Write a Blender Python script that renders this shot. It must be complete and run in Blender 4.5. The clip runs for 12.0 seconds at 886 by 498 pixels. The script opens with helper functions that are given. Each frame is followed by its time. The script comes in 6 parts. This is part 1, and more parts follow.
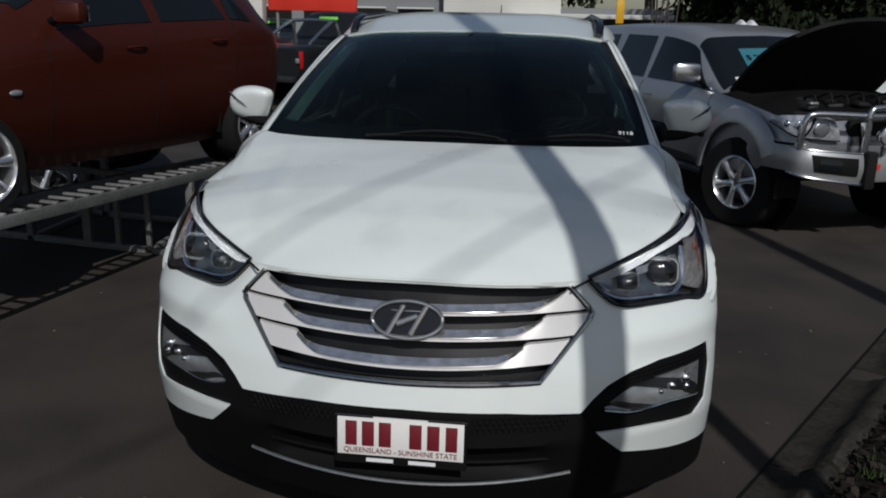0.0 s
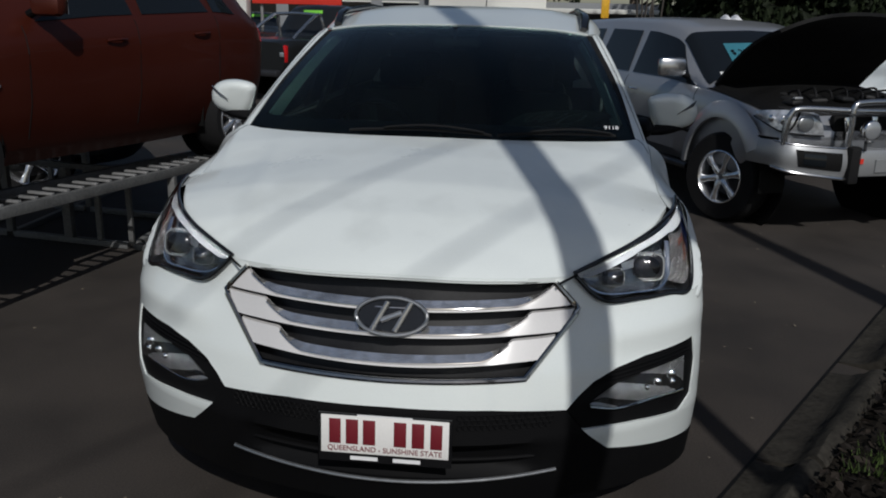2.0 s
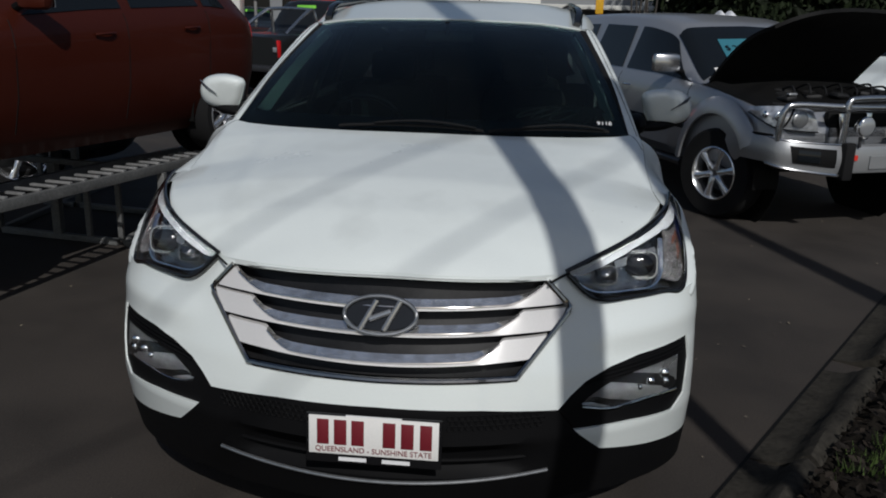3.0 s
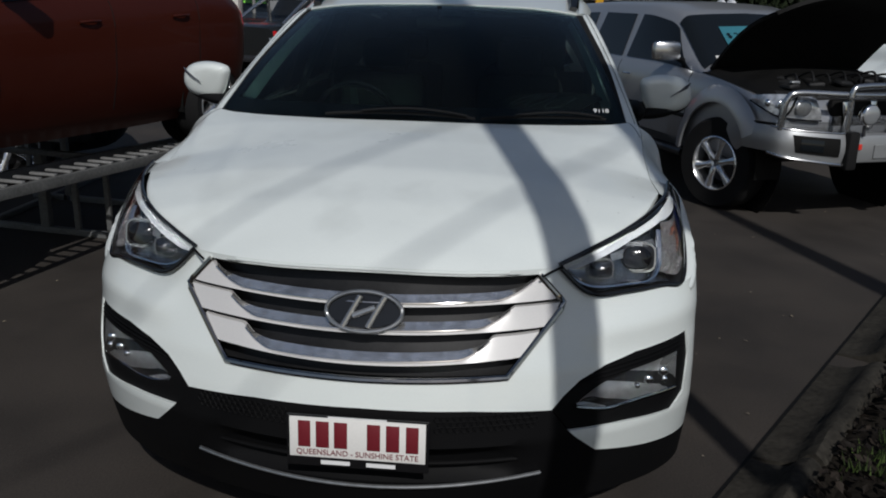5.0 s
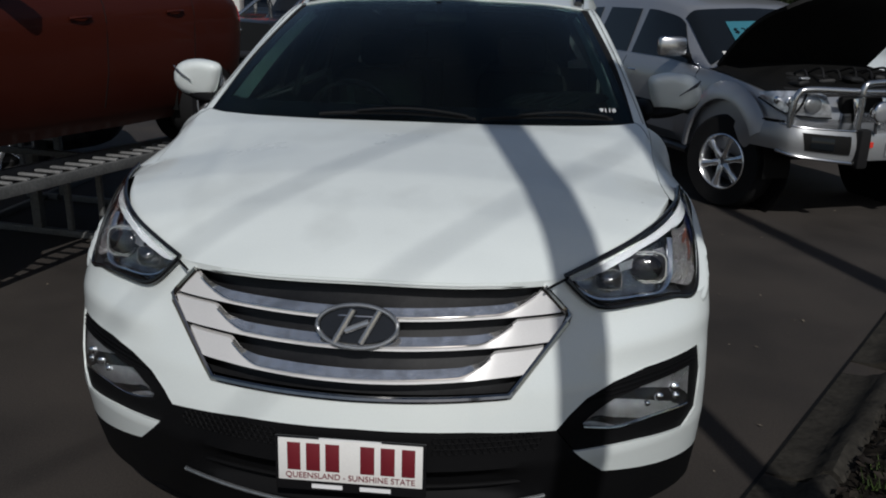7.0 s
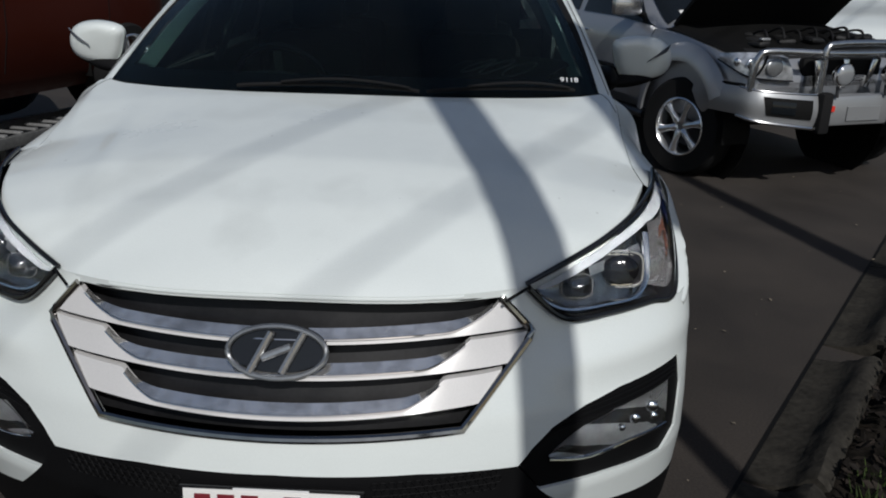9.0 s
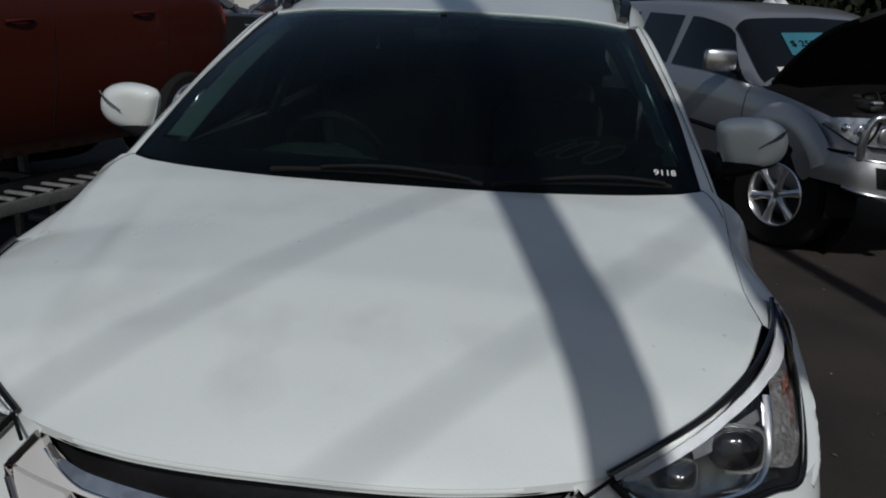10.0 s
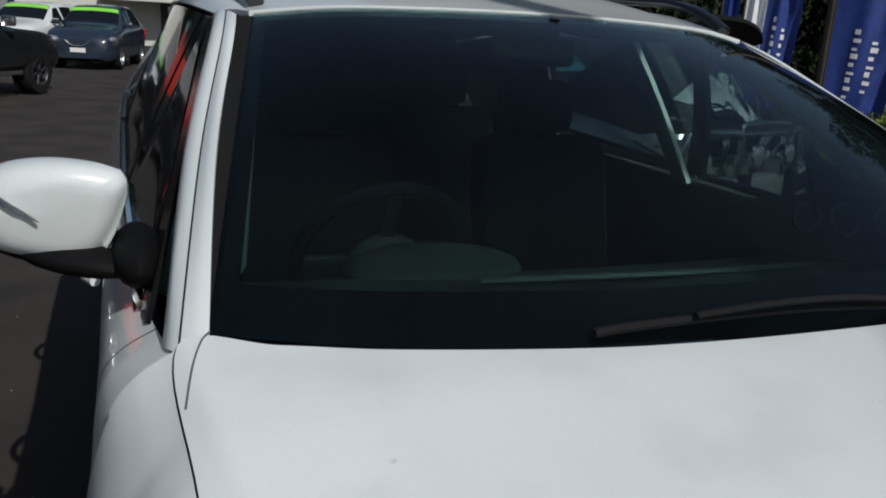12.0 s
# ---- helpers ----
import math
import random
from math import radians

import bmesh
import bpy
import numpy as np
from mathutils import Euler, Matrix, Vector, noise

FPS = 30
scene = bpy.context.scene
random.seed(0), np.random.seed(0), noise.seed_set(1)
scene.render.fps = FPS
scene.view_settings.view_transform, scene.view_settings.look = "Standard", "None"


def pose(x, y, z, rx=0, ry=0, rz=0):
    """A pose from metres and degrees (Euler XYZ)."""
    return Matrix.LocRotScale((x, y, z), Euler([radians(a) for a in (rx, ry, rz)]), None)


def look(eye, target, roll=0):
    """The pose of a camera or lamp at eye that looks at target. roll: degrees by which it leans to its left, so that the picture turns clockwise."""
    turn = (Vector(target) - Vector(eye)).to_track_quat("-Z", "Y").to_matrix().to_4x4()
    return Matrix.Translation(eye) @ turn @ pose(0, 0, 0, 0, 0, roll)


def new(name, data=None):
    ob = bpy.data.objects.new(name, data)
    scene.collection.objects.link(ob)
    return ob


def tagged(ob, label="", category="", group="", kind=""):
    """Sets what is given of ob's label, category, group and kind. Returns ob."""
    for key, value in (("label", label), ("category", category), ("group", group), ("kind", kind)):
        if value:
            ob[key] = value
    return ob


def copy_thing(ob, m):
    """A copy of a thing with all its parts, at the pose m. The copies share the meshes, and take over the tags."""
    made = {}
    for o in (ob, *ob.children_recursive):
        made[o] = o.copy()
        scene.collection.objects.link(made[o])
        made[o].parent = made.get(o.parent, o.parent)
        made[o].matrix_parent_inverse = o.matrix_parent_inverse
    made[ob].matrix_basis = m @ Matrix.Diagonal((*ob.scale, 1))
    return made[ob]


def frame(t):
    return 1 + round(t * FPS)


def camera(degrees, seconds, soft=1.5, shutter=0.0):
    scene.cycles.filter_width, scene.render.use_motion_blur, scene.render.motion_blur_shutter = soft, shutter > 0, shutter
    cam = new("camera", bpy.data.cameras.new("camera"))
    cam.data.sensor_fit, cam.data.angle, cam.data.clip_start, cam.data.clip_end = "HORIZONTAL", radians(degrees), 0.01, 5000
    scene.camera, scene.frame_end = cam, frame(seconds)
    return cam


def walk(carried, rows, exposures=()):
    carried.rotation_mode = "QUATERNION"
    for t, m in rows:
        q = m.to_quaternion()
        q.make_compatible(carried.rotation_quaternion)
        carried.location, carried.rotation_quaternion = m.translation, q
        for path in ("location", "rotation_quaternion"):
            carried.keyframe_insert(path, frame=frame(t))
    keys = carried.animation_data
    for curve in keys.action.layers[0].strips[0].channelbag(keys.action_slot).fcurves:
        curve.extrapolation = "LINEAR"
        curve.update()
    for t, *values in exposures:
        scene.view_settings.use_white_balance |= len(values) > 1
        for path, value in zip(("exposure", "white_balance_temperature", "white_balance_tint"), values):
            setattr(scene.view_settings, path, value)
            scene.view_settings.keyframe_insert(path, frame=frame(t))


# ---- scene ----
cam = camera(56.9, 12.0, soft=1.9)
PATH = [
    (0, look((0.362, -2.201, 1.652), (0.137, -0.287, 1.117), 1.19)),
    (0.5, look((0.357, -2.198, 1.650), (0.139, -0.284, 1.113), 1.10)),
    (1, look((0.357, -2.193, 1.648), (0.148, -0.279, 1.107), 1.15)),
    (1.5, look((0.358, -2.185, 1.646), (0.158, -0.271, 1.104), 1.22)),
    (2, look((0.363, -2.176, 1.649), (0.173, -0.262, 1.102), 1.37)),
    (2.5, look((0.369, -2.162, 1.652), (0.186, -0.249, 1.099), 1.57)),
    (3, look((0.372, -2.135, 1.643), (0.196, -0.223, 1.087), 1.51)),
    (5, look((0.401, -2.021, 1.614), (0.223, -0.114, 1.039), 1.30)),
    (5.5, look((0.409, -1.984, 1.606), (0.229, -0.079, 1.024), 1.31)),
    (6, look((0.396, -1.926, 1.611), (0.218, -0.024, 1.018), 1.43)),
    (6.5, look((0.385, -1.885, 1.608), (0.207, 0.018, 1.019), 1.57)),
    (7, look((0.399, -1.882, 1.614), (0.215, 0.021, 1.028), 1.21)),
    (8.8, look((0.402, -1.570, 1.567), (0.343, 0.319, 0.911), 0.68)),
    (9, look((0.390, -1.504, 1.600), (0.331, 0.378, 0.925), 1.49)),
    (9.5, look((0.422, -1.234, 1.608), (0.266, 0.659, 0.984), 1.70)),
    (10, look((0.383, -1.031, 1.671), (0.149, 0.863, 1.072), 2.30)),
    (10.2, look((0.304, -0.978, 1.672), (0.079, 0.920, 1.084), 2.44)),
    (10.5, look((0.146, -0.790, 1.645), (-0.035, 1.111, 1.051), 4.07)),
    (10.8, look((-0.104, -0.477, 1.614), (-0.226, 1.427, 1.014), 1.80)),
    (11, look((-0.245, -0.336, 1.622), (-0.276, 1.568, 1.011), 1.79)),
    (11.2, look((-0.336, -0.259, 1.590), (-0.266, 1.652, 1.006), 1.13)),
    (11.3, look((-0.375, -0.235, 1.589), (-0.249, 1.676, 1.011), 1.14)),
    (11.5, look((-0.492, -0.141, 1.573), (-0.208, 1.757, 1.010), 1.69)),
    (11.7, look((-0.634, 0.007, 1.572), (-0.175, 1.873, 1.017), 1.91)),
    (11.8, look((-0.711, 0.073, 1.583), (-0.159, 1.915, 1.033), 2.98)),
    (12, look((-0.886, 0.193, 1.569), (-0.167, 1.985, 1.047), 3.29)),
]
walk(cam, PATH, ((0.0, -0.04), (7.0, -0.06), (8.6, 0.02), (9.0, 0.08), (9.5, -0.30), (10.0, -0.38), (10.5, -0.28), (11.0, -0.22), (11.5, -0.06), (12.0, 0.20)))

# ---- light ----
SUN_AZ, SUN_EL = radians(16.5), radians(41.0)   # measured from -y towards +x
to_sun = Vector((math.sin(SUN_AZ) * math.cos(SUN_EL), -math.cos(SUN_AZ) * math.cos(SUN_EL), math.sin(SUN_EL)))
world = bpy.data.worlds.new("world")
scene.world = world
world.use_nodes = True
sky = world.node_tree.nodes.new("ShaderNodeTexSky")
sky.sky_type, sky.sun_disc = "NISHITA", False
sky.sun_elevation, sky.sun_rotation = SUN_EL, math.pi - SUN_AZ
sky.air_density, sky.dust_density, sky.ozone_density = 1.0, 1.2, 1.0
back = world.node_tree.nodes["Background"]
world.node_tree.links.new(sky.outputs[0], back.inputs[0])
back.inputs[1].default_value = 0.05
lamp = bpy.data.lights.new("sun", "SUN")
lamp.energy, lamp.angle, lamp.color = 2.5, radians(0.55), (1.0, 0.985, 0.965)
sun = new("sun", lamp)
sun.matrix_world = look(to_sun * 60, (0, 0, 0))
scene.view_settings.exposure = 0.0


# ---- materials ----
def material(name, color, rough=0.5, metal=0.0, coat=0.0, vary=0.12, grain=60.0, bump=0.0, stain=1.5, spec=0.5, transmission=0.0, emit=0.0):
    """A principled material whose colour wanders at two scales, with grain in the relief."""
    m = bpy.data.materials.new(name)
    m.use_nodes = True
    nt = m.node_tree
    p = nt.nodes["Principled BSDF"]
    p.inputs["Base Color"].default_value = (*color, 1)
    p.inputs["Roughness"].default_value = rough
    p.inputs["Metallic"].default_value = metal
    p.inputs["Coat Weight"].default_value = coat
    p.inputs["Coat Roughness"].default_value = 0.04
    p.inputs["Specular IOR Level"].default_value = spec
    p.inputs["Transmission Weight"].default_value = transmission
    if emit:
        p.inputs["Emission Color"].default_value = (*color, 1)
        p.inputs["Emission Strength"].default_value = emit
    if vary:
        co = nt.nodes.new("ShaderNodeTexCoord")
        big, fine = nt.nodes.new("ShaderNodeTexNoise"), nt.nodes.new("ShaderNodeTexNoise")
        big.inputs["Scale"].default_value, big.inputs["Detail"].default_value = stain, 5
        fine.inputs["Scale"].default_value, fine.inputs["Detail"].default_value = grain, 3
        add = nt.nodes.new("ShaderNodeMath")
        add.operation = "ADD"
        nt.links.new(co.outputs["Object"], big.inputs["Vector"])
        nt.links.new(co.outputs["Object"], fine.inputs["Vector"])
        nt.links.new(big.outputs[0], add.inputs[0])
        nt.links.new(fine.outputs[0], add.inputs[1])
        ramp = nt.nodes.new("ShaderNodeMapRange")
        ramp.inputs[1].default_value, ramp.inputs[2].default_value = 0.7, 1.3
        ramp.inputs[3].default_value, ramp.inputs[4].default_value = 1 - vary, 1 + vary
        nt.links.new(add.outputs[0], ramp.inputs[0])
        mix = nt.nodes.new("ShaderNodeVectorMath")
        mix.operation = "MULTIPLY"
        mix.inputs[0].default_value = color
        nt.links.new(ramp.outputs[0], mix.inputs[1])
        nt.links.new(mix.outputs[0], p.inputs["Base Color"])
        rr = nt.nodes.new("ShaderNodeMapRange")
        rr.inputs[1].default_value, rr.inputs[2].default_value = 0.3, 0.7
        rr.inputs[3].default_value, rr.inputs[4].default_value = rough * 0.85, min(1, rough * 1.15)
        nt.links.new(big.outputs[0], rr.inputs[0])
        nt.links.new(rr.outputs[0], p.inputs["Roughness"])
        if bump:
            b = nt.nodes.new("ShaderNodeBump")
            b.inputs["Strength"].default_value, b.inputs["Distance"].default_value = 0.6, bump
            nt.links.new(fine.outputs[0], b.inputs["Height"])
            nt.links.new(b.outputs[0], p.inputs["Normal"])
    return m


WHITE = material("white_paint", (0.72, 0.765, 0.748), 0.32, coat=0.7, vary=0.03, grain=300, stain=3)


def dusty_paint():
    """White paint with dull dust smudges and small dark specks."""
    m = material("dusty_white_paint", (0.72, 0.765, 0.748), 0.32, coat=0.7, vary=0.03, grain=300, stain=3)
    nt = m.node_tree
    p = nt.nodes["Principled BSDF"]
    co = nt.nodes.new("ShaderNodeTexCoord")
    smudge, speck = nt.nodes.new("ShaderNodeTexNoise"), nt.nodes.new("ShaderNodeTexVoronoi")
    smudge.inputs["Scale"].default_value, smudge.inputs["Detail"].default_value = 4.2, 3
    speck.inputs["Scale"].default_value = 9
    a, b = nt.nodes.new("ShaderNodeMapRange"), nt.nodes.new("ShaderNodeMapRange")
    a.inputs[1].default_value, a.inputs[2].default_value, a.inputs[3].default_value, a.inputs[4].default_value = 0.54, 0.74, 1.0, 0.86
    b.inputs[1].default_value, b.inputs[2].default_value, b.inputs[3].default_value, b.inputs[4].default_value = 0.02, 0.05, 0.72, 1.0
    nt.links.new(co.outputs["Object"], smudge.inputs["Vector"])
    nt.links.new(co.outputs["Object"], speck.inputs["Vector"])
    nt.links.new(smudge.outputs[0], a.inputs[0])
    nt.links.new(speck.outputs["Distance"], b.inputs[0])
    both = nt.nodes.new("ShaderNodeMath")
    both.operation = "MULTIPLY"
    nt.links.new(a.outputs[0], both.inputs[0])
    nt.links.new(b.outputs[0], both.inputs[1])
    v = nt.nodes.new("ShaderNodeVectorMath")
    v.operation = "MULTIPLY"
    nt.links.new(p.inputs["Base Color"].links[0].from_socket, v.inputs[0])
    nt.links.new(both.outputs[0], v.inputs[1])
    nt.links.new(v.outputs[0], p.inputs["Base Color"])
    c = nt.nodes.new("ShaderNodeMapRange")
    c.inputs[1].default_value, c.inputs[2].default_value, c.inputs[3].default_value, c.inputs[4].default_value = 0.40, 0.70, 0.75, 0.25
    nt.links.new(smudge.outputs[0], c.inputs[0])
    nt.links.new(c.outputs[0], p.inputs["Coat Weight"])
    return m


BONNET = dusty_paint()
# Orange held very dark: the flank's shade is put into the colour.
ORANGE = material("shaded_orange", (0.068, 0.0102, 0.0034), 0.50, 0.45, coat=0.16, vary=0.06, grain=400)
SILVER = material("silver_paint", (0.37, 0.38, 0.40), 0.36, 0.55, coat=0.6, vary=0.05, grain=500)
BLACKCAR = material("black_paint", (0.012, 0.013, 0.014), 0.3, coat=0.3, spec=0.3, vary=0.1, grain=300)
NAVY = material("navy_paint", (0.02, 0.03, 0.05), 0.25, coat=0.8, vary=0.1, grain=300)
GREYCAR = material("grey_paint", (0.11, 0.12, 0.13), 0.3, 0.3, coat=0.7, vary=0.06, grain=300)
PLASTIC = material("black_plastic", (0.0045, 0.0045, 0.005), 0.65, spec=0.12, vary=0.15, grain=240, bump=0.0006)
GLOSSBLACK = material("gloss_black", (0.008, 0.008, 0.009), 0.12, vary=0.0)
RUBBER = material("tyre_rubber", (0.010, 0.010, 0.0105), 0.9, spec=0.2, vary=0.2, grain=120, bump=0.001)
CHROME = material("chrome", (0.86, 0.85, 0.83), 0.06, 1.0, vary=0.0)
BRIGHT = material("bright_reflector", (0.8, 0.82, 0.84), 0.16, 1.0, vary=0.05, grain=150)
CLEARLAMP = material("clear_lamp", (0.62, 0.64, 0.66), 0.16, 0.6, coat=1.0, vary=0.5, grain=22, stain=12)
RING = material("lamp_ring", (0.46, 0.465, 0.47), 0.22, 0.75, vary=0.1, grain=200)
ALLOY = material("alloy_rim", (0.80, 0.81, 0.82), 0.2, 0.9, vary=0.06, grain=90)
GRILLEBACK = material("grille_back", (0.012, 0.012, 0.013), 0.4, spec=0.3, vary=0.3, grain=90, stain=9)
BARPAINT = material("bar_silver_paint", (0.63, 0.62, 0.61), 0.34, 0.1, coat=0.3, vary=0.05, grain=300)
DARKMETAL = material("dark_metal", (0.05, 0.05, 0.055), 0.4, 0.6, vary=0.15, grain=80)
STEEL = material("polished_tube", (0.52, 0.53, 0.54), 0.24, 0.95, vary=0.08, grain=120)
GALV = material("galvanised_steel", (0.25, 0.252, 0.25), 0.55, 0.3, vary=0.25, grain=70, stain=4, bump=0.0008)
RAIL = material("rail_steel", (0.13, 0.132, 0.13), 0.6, 0.2, vary=0.3, grain=60, stain=4, bump=0.0008)
SATIN = material("satin_silver", (0.35, 0.36, 0.37), 0.38, 0.5, vary=0.05, grain=200)
# Grey trim as sunlight shows it: the brightness is put into the colour.
LITTRIM = material("pillar_trim", (0.36, 0.46, 0.45), 0.6, vary=0.1, grain=200, bump=0.0005)
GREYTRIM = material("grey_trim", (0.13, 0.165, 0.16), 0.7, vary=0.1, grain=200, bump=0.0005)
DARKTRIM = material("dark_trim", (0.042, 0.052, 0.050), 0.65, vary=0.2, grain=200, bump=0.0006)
FABRIC = material("seat_fabric", (0.016, 0.019, 0.018), 0.95, spec=0.05, vary=0.25, grain=260, bump=0.001)
PLATE = material("plate_white", (0.80, 0.79, 0.76), 0.4, vary=0.04, grain=200)
MAROON = material("plate_maroon", (0.16, 0.012, 0.02), 0.5, vary=0.05)
LETTER = material("letter_white", (0.8, 0.8, 0.8), 0.5, vary=0.0)
REDLENS = material("red_lens", (0.45, 0.01, 0.012), 0.15, vary=0.1, grain=150)
LAMPLENS = material("lamp_glass", (0.40, 0.42, 0.44), 0.12, 0.5, coat=1.0, vary=0.1, grain=160)
STRIP = material("daytime_strip", (0.42, 0.44, 0.46), 0.35, vary=0.08, grain=120)
# The lamp tip's blue is a reflection put into the colour.
TIPGLASS = material("tip_reflection_blue", (0.06, 0.085, 0.17), 0.15, vary=0.1, grain=80)
DULLCHROME = material("dull_chrome", (0.34, 0.35, 0.36), 0.32, 0.8, vary=0.2, grain=40)
BUBBLE = material("bubbled_lens", (0.38, 0.365, 0.365), 0.16, 0.7, vary=0.5, grain=180, bump=0.004)
REPEATER = material("smoky_lens", (0.10, 0.11, 0.13), 0.15, vary=0.15, grain=90)
DARKCHROME = material("dark_chrome", (0.37, 0.355, 0.34), 0.10, 1.0, vary=0.15, grain=40)
# Blotches in this chrome's colour imitate mirrored sky and cloud.
STRIPCHROME = material("blotched_chrome", (0.90, 0.89, 0.87), 0.15, 0.9, vary=0.35, grain=30, stain=9)
BEZEL = material("lamp_bezel", (0.22, 0.225, 0.23), 0.15, 0.95, vary=0.45, grain=30, stain=14)
HOUSING = material("lamp_housing", (0.012, 0.012, 0.013), 0.35, 0.3, vary=0.2, grain=60)
DULLAMBER = material("dull_amber", (0.15, 0.055, 0.038), 0.3, 0.2, vary=0.6, grain=170, bump=0.003)
DASH = material("dash_trim", (0.055, 0.072, 0.067), 0.75, vary=0.12, grain=200, bump=0.0006)
DULLBAR = material("faint_pale", (0.032, 0.034, 0.036), 0.6, vary=0.1)
WHEELRIM = material("wheel_leather", (0.016, 0.017, 0.018), 0.22, vary=0.1, grain=200)
EMBLEM = material("emblem_dark", (0.012, 0.013, 0.015), 0.1, vary=0.0)
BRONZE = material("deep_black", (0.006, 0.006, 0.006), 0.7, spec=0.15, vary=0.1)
ENGINE = material("engine_black", (0.008, 0.008, 0.0085), 0.7, 0.0, vary=0.4, grain=25, bump=0.002)
CARD = material("price_card", (0.035, 0.17, 0.22), 0.5, vary=0.1, grain=30)
LIME = material("lime_banner", (0.25, 0.75, 0.08), 0.5, vary=0.08)
REDSIGN = material("red_sign", (0.62, 0.035, 0.02), 0.5, vary=0.06, grain=20)
FLAGBLUE = material("flag_blue", (0.008, 0.032, 0.19), 0.6, vary=0.25, grain=12, stain=3)
FLAGWHITE = material("flag_white", (0.72, 0.73, 0.75), 0.6, vary=0.08, grain=12)
FLAGRED = material("flag_red", (0.5, 0.02, 0.03), 0.6, vary=0.15, grain=12)
YELLOW = material("yellow_sign", (0.75, 0.42, 0.03), 0.5, vary=0.15, grain=15)
WALLPAINT = material("white_wall", (0.62, 0.62, 0.58), 0.8, vary=0.08, grain=20, stain=0.4)
GREYWALL = material("grey_wall", (0.22, 0.23, 0.24), 0.8, vary=0.12, grain=15, stain=0.3)
TIMBER = material("grey_timber", (0.20, 0.15, 0.11), 0.85, vary=0.3, grain=40, stain=6, bump=0.002)
STEM = material("thin_bark", (0.05, 0.043, 0.037), 0.9, vary=0.3, grain=30)
BARK = material("bark", (0.13, 0.10, 0.075), 0.9, vary=0.35, grain=30, stain=3, bump=0.01)
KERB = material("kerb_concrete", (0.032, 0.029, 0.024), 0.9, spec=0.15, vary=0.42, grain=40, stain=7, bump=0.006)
# Soil kept near black so that its colour carries the bed's shade.
SOIL = material("garden_soil", (0.012, 0.010, 0.008), 0.95, spec=0.08, vary=0.5, grain=30, stain=4, bump=0.015)


def leaf_material(name, color):
    m = material(name, color, 0.75, vary=0.0, spec=0.2)
    nt = m.node_tree
    g = nt.nodes.new("ShaderNodeNewGeometry")
    r = nt.nodes.new("ShaderNodeMapRange")
    r.inputs[3].default_value, r.inputs[4].default_value = 0.45, 1.6
    nt.links.new(g.outputs["Random Per Island"], r.inputs[0])
    v = nt.nodes.new("ShaderNodeVectorMath")
    v.operation = "MULTIPLY"
    v.inputs[0].default_value = color
    nt.links.new(r.outputs[0], v.inputs[1])
    nt.links.new(v.outputs[0], nt.nodes["Principled BSDF"].inputs["Base Color"])
    return m


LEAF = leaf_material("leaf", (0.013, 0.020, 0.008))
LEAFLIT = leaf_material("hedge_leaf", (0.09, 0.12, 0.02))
GRASS = leaf_material("grass", (0.035, 0.056, 0.013))
# Chips darkened by colour too, for the shade over the bed.
CHIPS = leaf_material("bark_chips", (0.016, 0.012, 0.009))


def glass(name, tint, rough=0.0):
    m = material(name, tint, rough, vary=0.0, transmission=1.0)
    m.node_tree.nodes["Principled BSDF"].inputs["IOR"].default_value = 1.45
    return m


SCREEN = glass("tinted_windscreen", (0.38, 0.50, 0.48))
SCREEN.node_tree.nodes["Principled BSDF"].inputs["IOR"].default_value = 1.23


def veil(m, amount, color):
    """A pale haze painted over a glass material for its veiling reflection, thicker in faint smears."""
    nt = m.node_tree
    co, n, r = nt.nodes.new("ShaderNodeTexCoord"), nt.nodes.new("ShaderNodeTexNoise"), nt.nodes.new("ShaderNodeMapRange")
    n.inputs["Scale"].default_value, n.inputs["Detail"].default_value = 3.5, 6
    r.inputs[1].default_value, r.inputs[2].default_value = 0.3, 0.75
    r.inputs[3].default_value, r.inputs[4].default_value = 0.55 * amount, 1.6 * amount
    film, mix = nt.nodes.new("ShaderNodeBsdfDiffuse"), nt.nodes.new("ShaderNodeMixShader")
    film.inputs["Color"].default_value = (*color, 1)
    nt.links.new(co.outputs["Object"], n.inputs["Vector"])
    nt.links.new(n.outputs[0], r.inputs[0])
    nt.links.new(r.outputs[0], mix.inputs[0])
    nt.links.new(nt.nodes["Principled BSDF"].outputs[0], mix.inputs[1])
    nt.links.new(film.outputs[0], mix.inputs[2])
    nt.links.new(mix.outputs[0], nt.nodes["Material Output"].inputs["Surface"])


# Faint haze in the windscreen colour, in place of a reflected veil.
veil(SCREEN, 0.0025, (0.55, 0.62, 0.60))
DARKGLASS = glass("dark_side_glass", (0.45, 0.52, 0.53))
CLEAR = glass("clear_lens", (0.95, 0.96, 0.97))
CLEAR.node_tree.nodes["Principled BSDF"].inputs["IOR"].default_value = 1.25
FARGLASS = material("far_glass", (0.008, 0.010, 0.012), 0.06, vary=0.0, spec=0.35)


